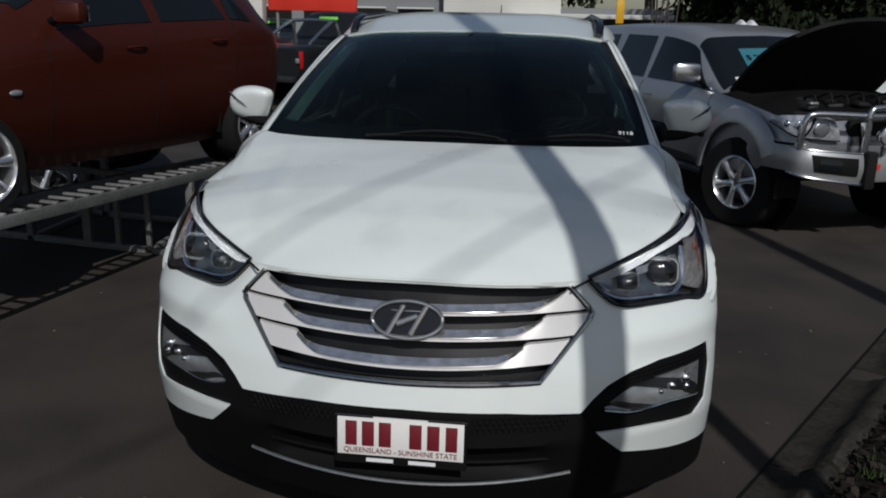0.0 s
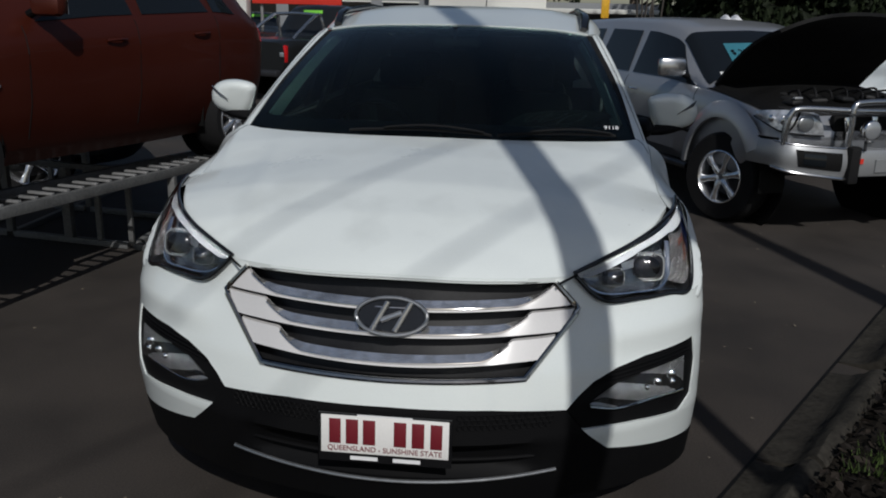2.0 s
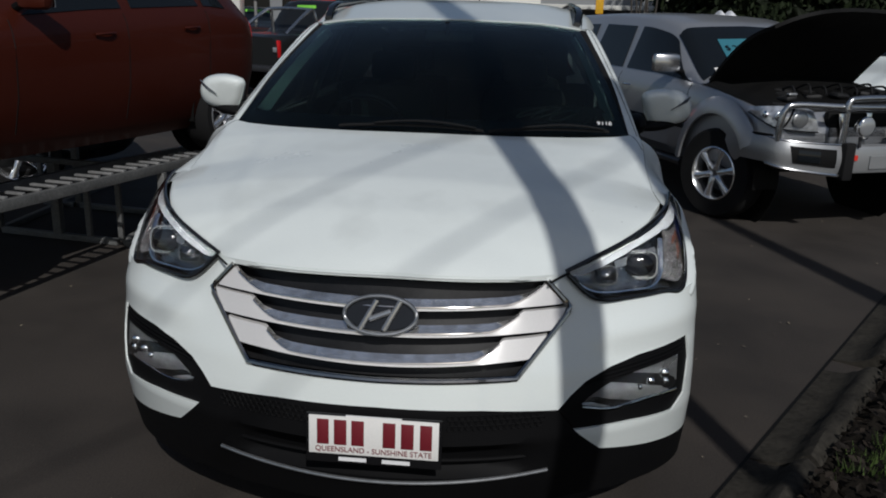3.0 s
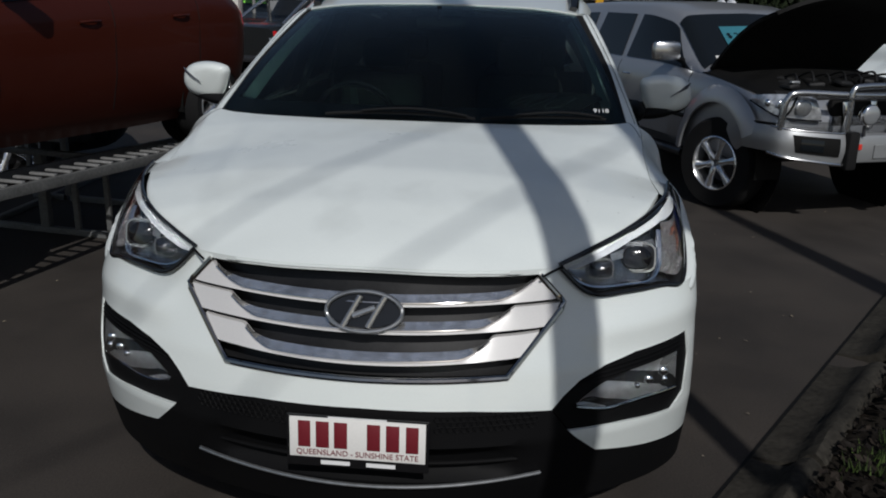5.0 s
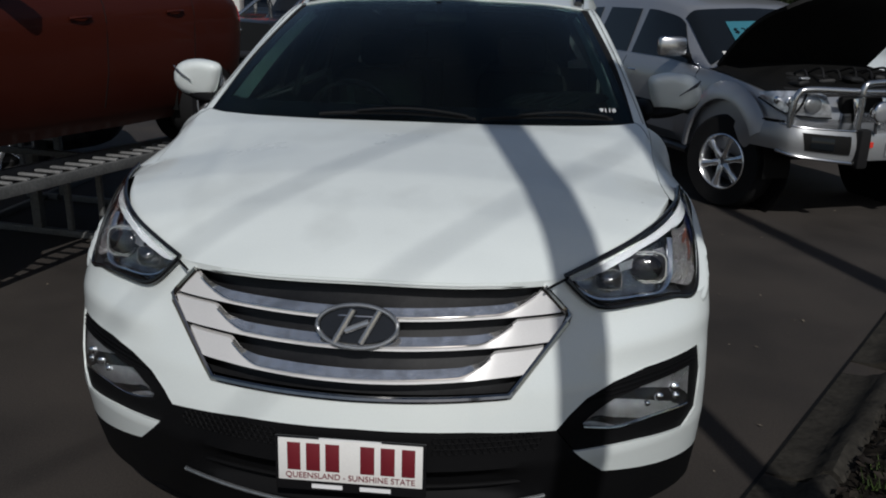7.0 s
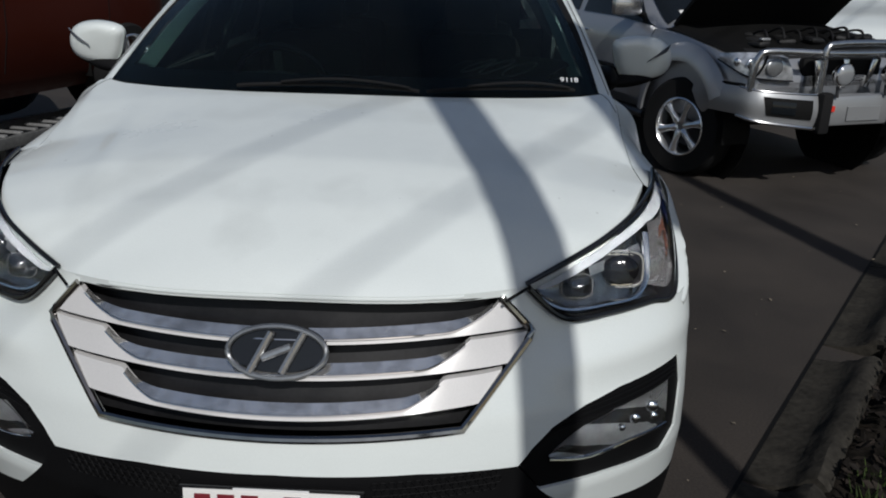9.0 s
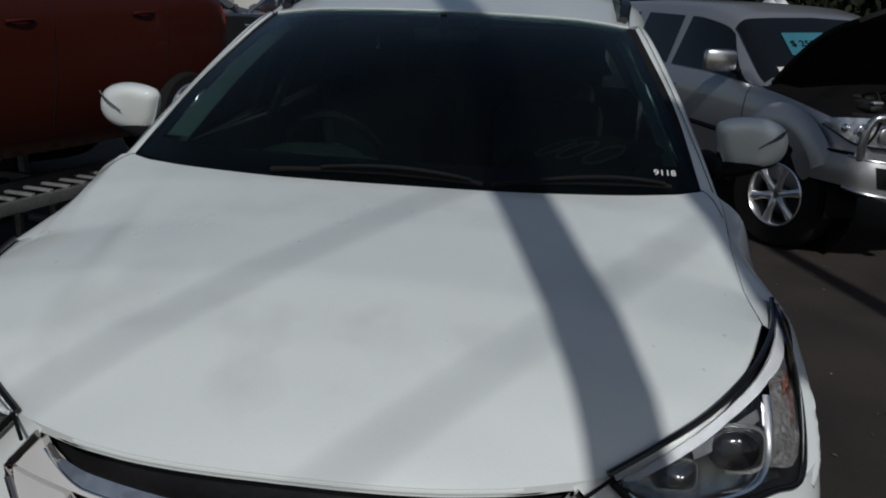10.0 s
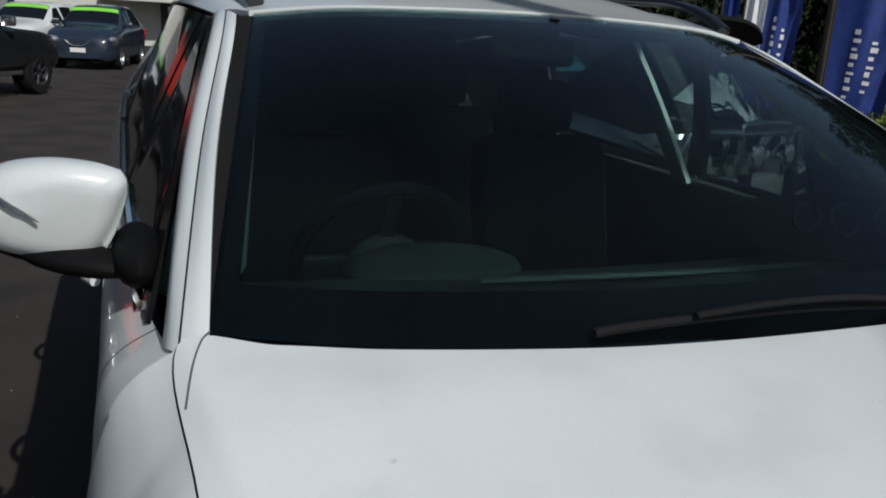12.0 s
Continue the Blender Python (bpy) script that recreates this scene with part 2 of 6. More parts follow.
def asphalt():
    m = material("asphalt", (0.0305, 0.0245, 0.0200), 0.9, vary=0.42, grain=120, stain=1.6, bump=0.004)
    nt = m.node_tree
    p = nt.nodes["Principled BSDF"]
    co = nt.nodes.new("ShaderNodeTexCoord")
    vor = nt.nodes.new("ShaderNodeTexVoronoi")
    vor.inputs["Scale"].default_value = 14
    low = nt.nodes.new("ShaderNodeMapRange")
    low.inputs[1].default_value, low.inputs[2].default_value = 0.015, 0.05
    low.inputs[3].default_value, low.inputs[4].default_value = 2.6, 1.0
    nt.links.new(co.outputs["Object"], vor.inputs["Vector"])
    nt.links.new(vor.outputs["Distance"], low.inputs[0])
    v = nt.nodes.new("ShaderNodeVectorMath")
    v.operation = "MULTIPLY"
    old = p.inputs["Base Color"].links[0].from_socket
    nt.links.new(old, v.inputs[0])
    nt.links.new(low.outputs[0], v.inputs[1])
    nt.links.new(v.outputs[0], p.inputs["Base Color"])
    return m


ASPHALT = asphalt()


# ---- mesh helpers ----
def link(name, bm, mat, parent=None, label="", smooth=True):
    bmesh.ops.recalc_face_normals(bm, faces=bm.faces[:])
    me = bpy.data.meshes.new(name)
    bm.to_mesh(me)
    bm.free()
    me.materials.append(mat)
    if smooth:
        for poly in me.polygons:
            poly.use_smooth = True
        me.set_sharp_from_angle(angle=radians(35))
    ob = new(name, me)
    if parent:
        ob.parent = parent
    if label:
        tagged(ob, label)
    return ob


def part(name, bm, mat, parent, label="", smooth=True):
    return link(name, bm, mat, parent, label, smooth)


def thing(name, label, category, m=None, group="", kind=""):
    ob = new(name)
    ob.empty_display_size = 0.1
    tagged(ob, label, category, group, kind)
    if m is not None:
        ob.matrix_world = m
    return ob


def spline(*pts):
    """A smooth curve through points, as a function of 0 to 1."""
    P = np.array(pts, float)
    n = len(P)

    def f(t):
        s = min(max(t, 0.0), 1.0) * (n - 1)
        i = min(int(s), n - 2)
        u = s - i
        a, b, c, d = P[max(i - 1, 0)], P[i], P[i + 1], P[min(i + 2, n - 1)]
        return 0.5 * (2 * b + (c - a) * u + (2 * a - 5 * b + 4 * c - d) * u * u + (3 * b - a - 3 * c + d) * u ** 3)
    return f


def patch(f, nu, nv, thick=0.0):
    """A sheet of f(u, v), with thickness to the side away from its normal."""
    bm = bmesh.new()
    vs = [[bm.verts.new(f(i / nu, j / nv)) for j in range(nv + 1)] for i in range(nu + 1)]
    for i in range(nu):
        for j in range(nv):
            bm.faces.new((vs[i][j], vs[i + 1][j], vs[i + 1][j + 1], vs[i][j + 1]))
    bmesh.ops.remove_doubles(bm, verts=bm.verts[:], dist=1e-5)
    if thick:
        bm.normal_update()
        bmesh.ops.solidify(bm, geom=bm.faces[:], thickness=thick)
    return bm


def between(c0, c1, bulge=(0, 0, 0)):
    """The ruled sheet between two curves, pushed out in the middle."""
    b = np.array(bulge, float)
    return lambda u, v: Vector(c0(u) * (1 - v) + c1(u) * v + b * 4 * v * (1 - v) * (0.5 + 2 * u * (1 - u)))


def mirrored(f):
    return lambda u, v: Vector((-1, 1, 1)) * Vector(f(u, v))


def box(size, at=(0, 0, 0), turn=(0, 0, 0), bevel=0.0, bm=None):
    bm = bm or bmesh.new()
    r = bmesh.ops.create_cube(bm, size=1, matrix=pose(*at, *turn) @ Matrix.Diagonal((*size, 1)))
    if bevel:
        es = list({e for v in r["verts"] for e in v.link_edges})
        bmesh.ops.bevel(bm, geom=es, offset=bevel, segments=2, affect="EDGES", profile=0.5)
    return bm


def rod(a, b, r0, r1=None, seg=10, bm=None):
    bm = bm or bmesh.new()
    a, b = Vector(a), Vector(b)
    d = b - a
    m = Matrix.Translation((a + b) / 2) @ d.to_track_quat("Z", "Y").to_matrix().to_4x4()
    bmesh.ops.create_cone(bm, cap_ends=True, segments=seg, radius1=r0, radius2=r0 if r1 is None else r1, depth=d.length, matrix=m)
    return bm


def tube(f, n, r, seg=8, bm=None, flat=1.0):
    """A tube along the curve f, as a function of 0 to 1."""
    bm = bm or bmesh.new()
    P = [Vector(f(i / n)) for i in range(n + 1)]
    rings = []
    for i, p in enumerate(P):
        d = (P[min(i + 1, n)] - P[max(i - 1, 0)]).normalized()
        side = d.cross(Vector((0, 0, 1)))
        side = side.normalized() if side.length > 1e-3 else Vector((1, 0, 0))
        up = side.cross(d).normalized()
        rings.append([bm.verts.new(p + side * (r * math.cos(a)) + up * (r * flat * math.sin(a))) for a in (2 * math.pi * k / seg for k in range(seg))])
    for a, b in zip(rings, rings[1:]):
        for k in range(seg):
            bm.faces.new((a[k], a[(k + 1) % seg], b[(k + 1) % seg], b[k]))
    bm.faces.new(rings[0][::-1])
    bm.faces.new(rings[-1])
    return bm


def lathe(profile, seg=32, axis="X", bm=None):
    """Turns (radius, along) pairs round an axis."""
    bm = bm or bmesh.new()
    rings = []
    for r, h in profile:
        ring = []
        for k in range(seg):
            a = 2 * math.pi * k / seg
            c, s = r * math.cos(a), r * math.sin(a)
            ring.append(bm.verts.new({"X": (h, c, s), "Y": (c, h, s), "Z": (c, s, h)}[axis]))
        rings.append(ring)
    for a, b in zip(rings, rings[1:]):
        for k in range(seg):
            bm.faces.new((a[k], a[(k + 1) % seg], b[(k + 1) % seg], b[k]))
    bmesh.ops.remove_doubles(bm, verts=bm.verts[:], dist=1e-6)
    return bm


def ball(size, at=(0, 0, 0), turn=(0, 0, 0), bm=None, seg=16):
    bm = bm or bmesh.new()
    bmesh.ops.create_uvsphere(bm, u_segments=seg, v_segments=seg // 2 + 2, radius=1, matrix=pose(*at, *turn) @ Matrix.Diagonal((*size, 1)))
    return bm


def moved(bm, m):
    bmesh.ops.transform(bm, matrix=m, verts=bm.verts[:])
    return bm


def cut(ob, cutters):
    """Takes the given solids out of a mesh object for good."""
    for bm in cutters:
        me = bpy.data.meshes.new("cutter")
        bm.to_mesh(me)
        bm.free()
        tool = bpy.data.objects.new("cutter", me)
        scene.collection.objects.link(tool)
        mod = ob.modifiers.new("cut", "BOOLEAN")
        mod.operation, mod.object, mod.solver = "DIFFERENCE", tool, "EXACT"
        bpy.context.view_layer.update()
        out = bpy.data.meshes.new_from_object(ob.evaluated_get(bpy.context.evaluated_depsgraph_get()))
        ob.modifiers.clear()
        old = ob.data
        ob.data = out
        bpy.data.meshes.remove(old)
        bpy.data.objects.remove(tool)
        bpy.data.meshes.remove(me)


def writing(text, size, mat, m, parent=None, name="writing", label=""):
    """Letters in the built-in font, as a mesh."""
    cu = bpy.data.curves.new(name, "FONT")
    cu.body, cu.size, cu.extrude, cu.align_x, cu.align_y = text, size, 0.0008, "CENTER", "CENTER"
    tmp = bpy.data.objects.new(name, cu)
    scene.collection.objects.link(tmp)
    bpy.context.view_layer.update()
    me = bpy.data.meshes.new_from_object(tmp.evaluated_get(bpy.context.evaluated_depsgraph_get()))
    bpy.data.objects.remove(tmp)
    me.materials.clear()
    me.materials.append(mat)
    ob = new(name, me)
    ob.parent = parent
    ob.matrix_local = m
    if label:
        tagged(ob, label)
    return ob


def wheel(parent, at, r=0.37, width=0.24, spokes=6, side=1, rim=0.70, dark=False):
    """A wheel with its outer face towards side (+1: +x). rim: its share of the radius."""
    rr = r * rim
    prof = [(rr * 0.98, -width / 2), (r * 0.93, -width / 2), (r * 0.99, -width * 0.36), (r, 0), (r * 0.99, width * 0.36), (r * 0.93, width / 2), (rr * 0.98, width / 2), (rr * 0.98, -width / 2)]
    hub = part("wheel", moved(rod((-width * 0.1, 0, 0), (width * 0.40, 0, 0), r * 0.11, seg=16), Matrix.Diagonal((side, 1, 1, 1))), DARKMETAL if dark else ALLOY, parent)
    part("tyre", lathe(prof, 40), RUBBER, hub)
    back = [(rr * 0.98, -width * 0.3), (rr * 0.99, width * 0.50), (rr * 0.95, width * 0.53), (rr * 0.89, width * 0.44), (rr * 0.86, -width * 0.05), (0.01, -width * 0.1)]
    part("rim", moved(lathe(back[:5], 40), Matrix.Diagonal((side, 1, 1, 1))), DARKMETAL if dark else ALLOY, hub)
    part("wheel_dish", moved(lathe([(rr * 0.87, -width * 0.02), (0.01, -width * 0.1)], 40), Matrix.Diagonal((side, 1, 1, 1))), BRONZE, hub)
    part("brake_disc", rod((-side * width * 0.06, 0, 0), (-side * width * 0.03, 0, 0), rr * 0.7, seg=24), DARKMETAL, hub)
    for k in range(spokes):
        a = 360 / spokes * k + 15
        bm = bmesh.new()
        vs = []
        for d, half in ((rr * 0.14, rr * 0.13), (rr * 0.55, rr * 0.10), (rr * 0.92, rr * 0.17)):
            x = side * width * (0.43 - 0.02 * (d / rr))
            vs.append([bm.verts.new((x - side * 0.03 * q, s * half, d)) for q, s in ((0, -1), (-0.5, 0), (0, 1), (1, 1), (1, -1))])
        for p, q in zip(vs, vs[1:]):
            for k2 in range(5):
                bm.faces.new((p[k2], p[(k2 + 1) % 5], q[(k2 + 1) % 5], q[k2]))
        bm.faces.new(vs[0])
        bm.faces.new(vs[-1])
        bmesh.ops.bevel(bm, geom=bm.edges[:], offset=0.004, segments=1, affect="EDGES")
        part("spoke", moved(bm, pose(0, 0, 0, a, 0, 0)), DARKMETAL if dark else ALLOY, hub)
    hub.location = at
    return hub


# ---- the ground ----
def build_ground():
    bm = patch(lambda u, v: Vector((-150 + 300 * u, -120 + 320 * v, 0)), 30, 32)
    tagged(link("ground", bm, ASPHALT, smooth=False), "dark worn asphalt of a car yard with pale flecks", "ground", kind="structure")


build_ground()


# ---- the white family car: its surfaces (front at y = 0, driving towards -y) ----
HALF = 0.942


def nose_plan(x):
    x = abs(x)
    return 0.12 * (x / 0.55) ** 2 + 0.16 * (1 - math.sqrt(max(0, 1 - (max(0, x - 0.65) / 0.292) ** 2)))


def nose_lean(z):
    return float(np.interp(z, (0.15, 0.3, 0.45, 0.55, 0.65, 0.8, 0.93, 1.05), (0.03, -0.03, -0.07, -0.062, -0.035, 0.03, 0.075, 0.12)))


def nose(x, z, out=0.0):
    """The bumper's face at x, z, and out metres in front of it."""
    k = max(0.0, min(1.0, (abs(x) - 0.62) / 0.3))
    ledge = max(0.0, min(1.0, (abs(x) - 0.56) / 0.14))
    out += 0.022 * ledge * float(np.interp(z, (0.675, 0.742, 0.812), (0.0, 1.0, 0.0)))   # crease below the lamp
    return Vector((x * (1 + 0.038 * k * k * (3 - 2 * k)), nose_lean(z) + nose_plan(x) - out, z))


def bonnet_z(x, y):
    zc = float(np.interp(y, (0.04, 0.1, 0.17, 0.3, 0.5, 0.75, 0.98, 1.25), (0.918, 0.958, 0.992, 1.045, 1.100, 1.148, 1.182, 1.205)))
    k = float(np.interp(y, (0.07, 0.17, 0.232, 0.312, 0.44, 0.6, 0.74, 0.95, 1.17), (0.26, 0.265, 0.18, 0.13, 0.113, 0.120, 0.128, 0.07, 0.025)))
    crease = float(np.interp(y, (0.6, 0.77, 0.84, 0.93, 1.08, 1.15), (0.73, 0.768, 0.785, 0.80, 0.82, 0.832)))
    fall = float(np.interp(y, (0.6, 0.75, 0.85, 1.0, 1.1), (0.0, 0.10, 0.16, 0.40, 0.5))) * max(0.0, abs(x) - crease)
    return zc + 0.013 * max(0.0, min(1.0, (y - 0.1) / 0.4)) - k * x * x - fall


cowl = spline((-0.80, 1.172), (-0.6, 1.085), (-0.3, 1.01), (0, 0.99), (0.3, 1.01), (0.6, 1.085), (0.80, 1.172))
LAMP_TOP = spline((0.527, 0.176, 0.918), (0.615, 0.232, 0.952), (0.71, 0.312, 0.985), (0.80, 0.44, 1.013), (0.868, 0.60, 1.034), (0.897, 0.737, 1.047))
LAMP_LOW = spline((0.530, 0.168, 0.914), (0.615, 0.182, 0.842), (0.73, 0.250, 0.832), (0.835, 0.338, 0.824), (0.910, 0.420, 0.817), (0.928, 0.57, 0.915), (0.903, 0.735, 1.040))


def inside(p, poly):
    x, z = p
    hit = False
    for (x0, z0), (x1, z1) in zip(poly, poly[1:] + poly[:1]):
        if (z0 > z) != (z1 > z) and x < x0 + (z - z0) / (z1 - z0) * (x1 - x0):
            hit = not hit
    return hit


GRILLE = [(-0.47, 0.898), (-0.545, 0.818), (-0.393, 0.640), (-0.2, 0.638), (0, 0.637), (0.2, 0.638), (0.393, 0.640), (0.545, 0.818), (0.47, 0.898), (0.44, 0.96), (-0.44, 0.96)]
INTAKE = [(0.520, 0.540), (0.552, 0.575), (0.597, 0.612), (0.67, 0.645), (0.748, 0.664), (0.898, 0.674), (0.908, 0.60), (0.900, 0.49), (0.862, 0.452), (0.737, 0.466), (0.573, 0.470)]
LOWER = [(-0.99, 0.15), (0.99, 0.15), (0.99, 0.318), (0.9, 0.335), (0.80, 0.354), (0.656, 0.386), (0.573, 0.470), (0.520, 0.540), (0.3, 0.556), (0, 0.562), (-0.3, 0.556), (-0.520, 0.540), (-0.573, 0.470), (-0.656, 0.386), (-0.80, 0.354), (-0.9, 0.335), (-0.99, 0.318)]
LAMP = [(0.522, 0.925), (0.53, 0.912), (0.612, 0.838), (0.73, 0.829), (0.83, 0.821), (0.900, 0.813), (0.926, 0.822), (0.950, 0.838), (0.99, 1.1), (0.7, 1.1), (0.6, 0.95)]
flip = lambda poly: [(-x, z) for x, z in poly]
FACES = {"grille": [GRILLE], "intake": [INTAKE, flip(INTAKE)], "lower": [LOWER], "lamp": [LAMP, flip(LAMP)]}


def bumper_sheets():
    """The face of the bumper as one sheet, cut along the outlines and sorted: painted skin, black lower part, recesses."""
    nx, nz = 96, 40
    xs = [HALF * math.sin(math.pi / 2 * (0.72 * s + 0.28 * s ** 3)) for s in np.linspace(-1, 1, nx + 1)]
    zs = np.linspace(0.20, 0.914, nz + 1)
    flat = bmesh.new()
    vs = [[flat.verts.new((x, 0, z)) for z in zs] for x in xs]
    for i in range(nx):
        for j in range(nz):
            flat.faces.new((vs[i][j], vs[i + 1][j], vs[i + 1][j + 1], vs[i][j + 1]))
    for poly in (p for group in FACES.values() for p in group):
        for (x0, z0), (x1, z1) in zip(poly, poly[1:] + poly[:1]):
            lo, hi = (min(x0, x1) - 0.004, min(z0, z1) - 0.004), (max(x0, x1) + 0.004, max(z0, z1) + 0.004)
            faces = [f for f in flat.faces if min(v.co.x for v in f.verts) <= hi[0] and max(v.co.x for v in f.verts) >= lo[0] and min(v.co.z for v in f.verts) <= hi[1] and max(v.co.z for v in f.verts) >= lo[1]]
            geom = list({e for f in faces for e in (*f.verts, *f.edges)}) + faces
            bmesh.ops.bisect_plane(flat, geom=geom, dist=1e-5, plane_co=(x0, 0, z0), plane_no=Vector((z1 - z0, 0, x0 - x1)).normalized())
    out = {k: bmesh.new() for k in ("skin", "lower", "intake_left", "intake_right")}
    made = {k: {} for k in out}
    for f in flat.faces:
        c = f.calc_center_median()
        kind = "skin"
        for key in ("lamp", "grille", "intake", "lower"):
            if any(inside((c.x, c.z), p) for p in FACES[key]):
                kind = key
                break
        if kind in ("grille", "lamp"):
            continue
        if kind == "intake":
            kind = "intake_left" if c.x < 0 else "intake_right"
        ring = []
        for v in f.verts:
            if v not in made[kind]:
                x, z = v.co.x, v.co.z
                deep = 0.0
                if kind == "lower":   # the long opening below the plate
                    deep = -0.05 * max(0, 1 - (x / 0.46) ** 6) * max(0, 1 - (abs(z - 0.385) / 0.055) ** 4)
                elif kind != "skin":
                    deep = -0.010
                made[kind][v] = out[kind].verts.new(nose(x, z, deep))
            ring.append(made[kind][v])
        out[kind].faces.new(ring)
    for bm in out.values():
        bmesh.ops.triangulate(bm, faces=[f for f in bm.faces if len(f.verts) > 4])
        bm.normal_update()
        for f in bm.faces:
            if f.normal.y > 0:
                f.normal_flip()
        bmesh.ops.solidify(bm, geom=bm.faces[:], thickness=0.014)
    flat.free()
    return out


def joined(*sheets):
    """Several sheets as one mesh."""
    bm = bmesh.new()
    for b in sheets:
        me = bpy.data.meshes.new("piece")
        b.to_mesh(me)
        b.free()
        bm.from_mesh(me)
        bpy.data.meshes.remove(me)
    return bm


def skirt(bm, deep):
    """Turns the edge of a sheet down."""
    rim = [e for e in bm.edges if e.is_boundary]
    out = bmesh.ops.extrude_edge_only(bm, edges=rim)
    for v in out["geom"]:
        if isinstance(v, bmesh.types.BMVert):
            v.co.z -= deep
    return bm


def nose_tube(f, n, r, out, flat=1.0):
    return tube(lambda t: nose(*f(t), out), n, r, 8, flat=flat)


def build_suv():
    car = thing("family_car", "white parked family car with chrome grille and dust on the bonnet", "car")
    sheets = bumper_sheets()
    bumper = part("front_bumper", sheets["skin"], WHITE, car)
    part("lower_bumper", sheets["lower"], PLASTIC, bumper, "matt black plastic lower bumper")
    for side in ("left", "right"):
        part("side_intake", sheets["intake_" + side], PLASTIC, bumper, "black plastic fog lamp surround")

    # bonnet: between the lip and lamps in front and the cowl behind
    front = spline((0, 0.068), (0.1, 0.0705), (0.2, 0.079), (0.3, 0.096), (0.4, 0.126), (0.527, 0.182), (0.62, 0.240), (0.715, 0.322), (0.790, 0.446), (0.845, 0.598))
    rear = spline((0, 0.984), (0.1, 0.986), (0.2, 0.993), (0.32, 1.009), (0.45, 1.038), (0.6, 1.078), (0.72, 1.118), (0.836, 1.148), (0.832, 0.88), (0.8455, 0.612))

    def bonnet(u, v):
        s = 2 * u - 1
        f, r = front(abs(s)), rear(abs(s))
        p = f * (1 - v) + r * v
        x = math.copysign(p[0], s)
        z = bonnet_z(p[0], p[1])
        ridge = 0.006 * math.exp(-((p[0] - 0.50 - 0.12 * v) / 0.045) ** 2) * math.sin(math.pi * min(1, v * 1.05)) if v < 0.95 else 0
        lipdrop = 0.014 * math.exp(-v * 26) * (1 - abs(s) ** 6)
        return Vector((x, p[1], z + ridge - lipdrop))
    part("bonnet", skirt(patch(bonnet, 162, 40), 0.016), BONNET, car, "white bonnet with dull dust marks")
    part("bonnet_lip", tube(lambda t: bonnet(0.285 + 0.43 * t, 0.0) + Vector((0, 0.004, -0.007)), 60, 0.0065, 10), BONNET, car)
    for s in (-1, 1):
        part("shut_line", tube(lambda t: Vector((s * (0.478 + 0.055 * t), 0.112 + 0.060 * t, 0.907 + 0.012 * t)), 10, 0.0035, 6), BRONZE, car)
    # seam below the bonnet's front lip
    part("bonnet_seal", tube(lambda t: Vector((-0.45 + 0.90 * t, front(abs(2 * t - 1) * 0.49)[1] + 0.014, bonnet_z(-0.45 + 0.90 * t, front(abs(2 * t - 1) * 0.49)[1]) - 0.026)), 40, 0.011, 6), BRONZE, car)

    # grille
    back = patch(lambda u, v: nose(-0.545 + 1.09 * u, 0.625 + 0.275 * v, -0.06), 30, 8, 0.01)
    grille = part("grille", back, GRILLEBACK, car, "dark grille with bright bars and oval badge")
    hexa = [(-0.47, 0.898), (-0.545, 0.818), (-0.393, 0.641), (-0.2, 0.639), (0, 0.638), (0.2, 0.639), (0.393, 0.641), (0.545, 0.818), (0.47, 0.898)]

    def along(pts):
        P = [np.array(p) for p in pts]
        return lambda t: tuple(P[min(int(t * (len(P) - 1)), len(P) - 2)] * (1 - (t * (len(P) - 1) - min(int(t * (len(P) - 1)), len(P) - 2))) + P[min(int(t * (len(P) - 1)), len(P) - 2) + 1] * (t * (len(P) - 1) - min(int(t * (len(P) - 1)), len(P) - 2)))
    part("surround", nose_tube(along(hexa), 60, 0.009, 0.002), DARKCHROME, grille, "chrome grille surround")
    for z0, z1, half, u0 in ((0.823, 0.835, 0.53, 0.70), (0.753, 0.765, 0.505, 0.63), (0.676, 0.694, 0.455, 0.60)):
        for s in (-1, 1):
            def low_edge(w):
                return z0 + (z1 - z0) * w * w

            def rise(u):
                k = min(1, max(0, (u - u0 + 0.03) / 0.20))
                return 0.010 + 0.0465 * k ** 1.6

            def bar(u, v):
                k = min(1.0, max(0.0, 3 * v - 1))
                z = low_edge(u) + rise(u) * k
                room = 0.545 - (z - 0.818) * 0.94 if z > 0.818 else 0.545 - (0.818 - z) * 0.855
                q = min(1, max(0, (u - 0.8) / 0.2))
                deep = 0.018 * max(0.0, 1 - 3 * v, 3 * v - 2)
                return nose(s * (half * u * (1 - q) + (room - 0.011) * q), z, 0.006 - 0.006 * k - deep)
            part("bar", patch(bar, 60, 9), BARPAINT, grille, "pale grille bar")

            def bright(u, v):
                w = (u0 + 0.15) * u
                z = low_edge(w) + rise(w) + max(0.004, 0.018 - 0.6 * max(0, rise(w) - 0.010)) * v
                return nose(s * half * w, z, 0.006 - 0.015 * v)
            strip_ob = part("bright_strip", patch(bright, 50, 3), STRIPCHROME, grille, "chrome strip on a grille bar")
            part("strip_edge", tube(lambda t: bright(t, 0.0) + Vector((0, -0.001, 0)), 40, 0.0022, 6), CHROME, strip_ob)
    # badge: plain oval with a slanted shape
    def ring(k, z0=0.812):
        return lambda t: (0.104 * k * math.cos(2 * math.pi * t), z0 + 0.051 * k * math.sin(2 * math.pi * t))
    badge = part("badge", moved(rod((0, 0.006, 0), (0, -0.014, 0), 1.0, seg=40), Matrix.Translation((0, 0.040, 0.812)) @ pose(0, 0, 0, -22, 0, 0) @ Matrix.Diagonal((0.106, 1, 0.052, 1))), EMBLEM, grille, "oval chrome badge")
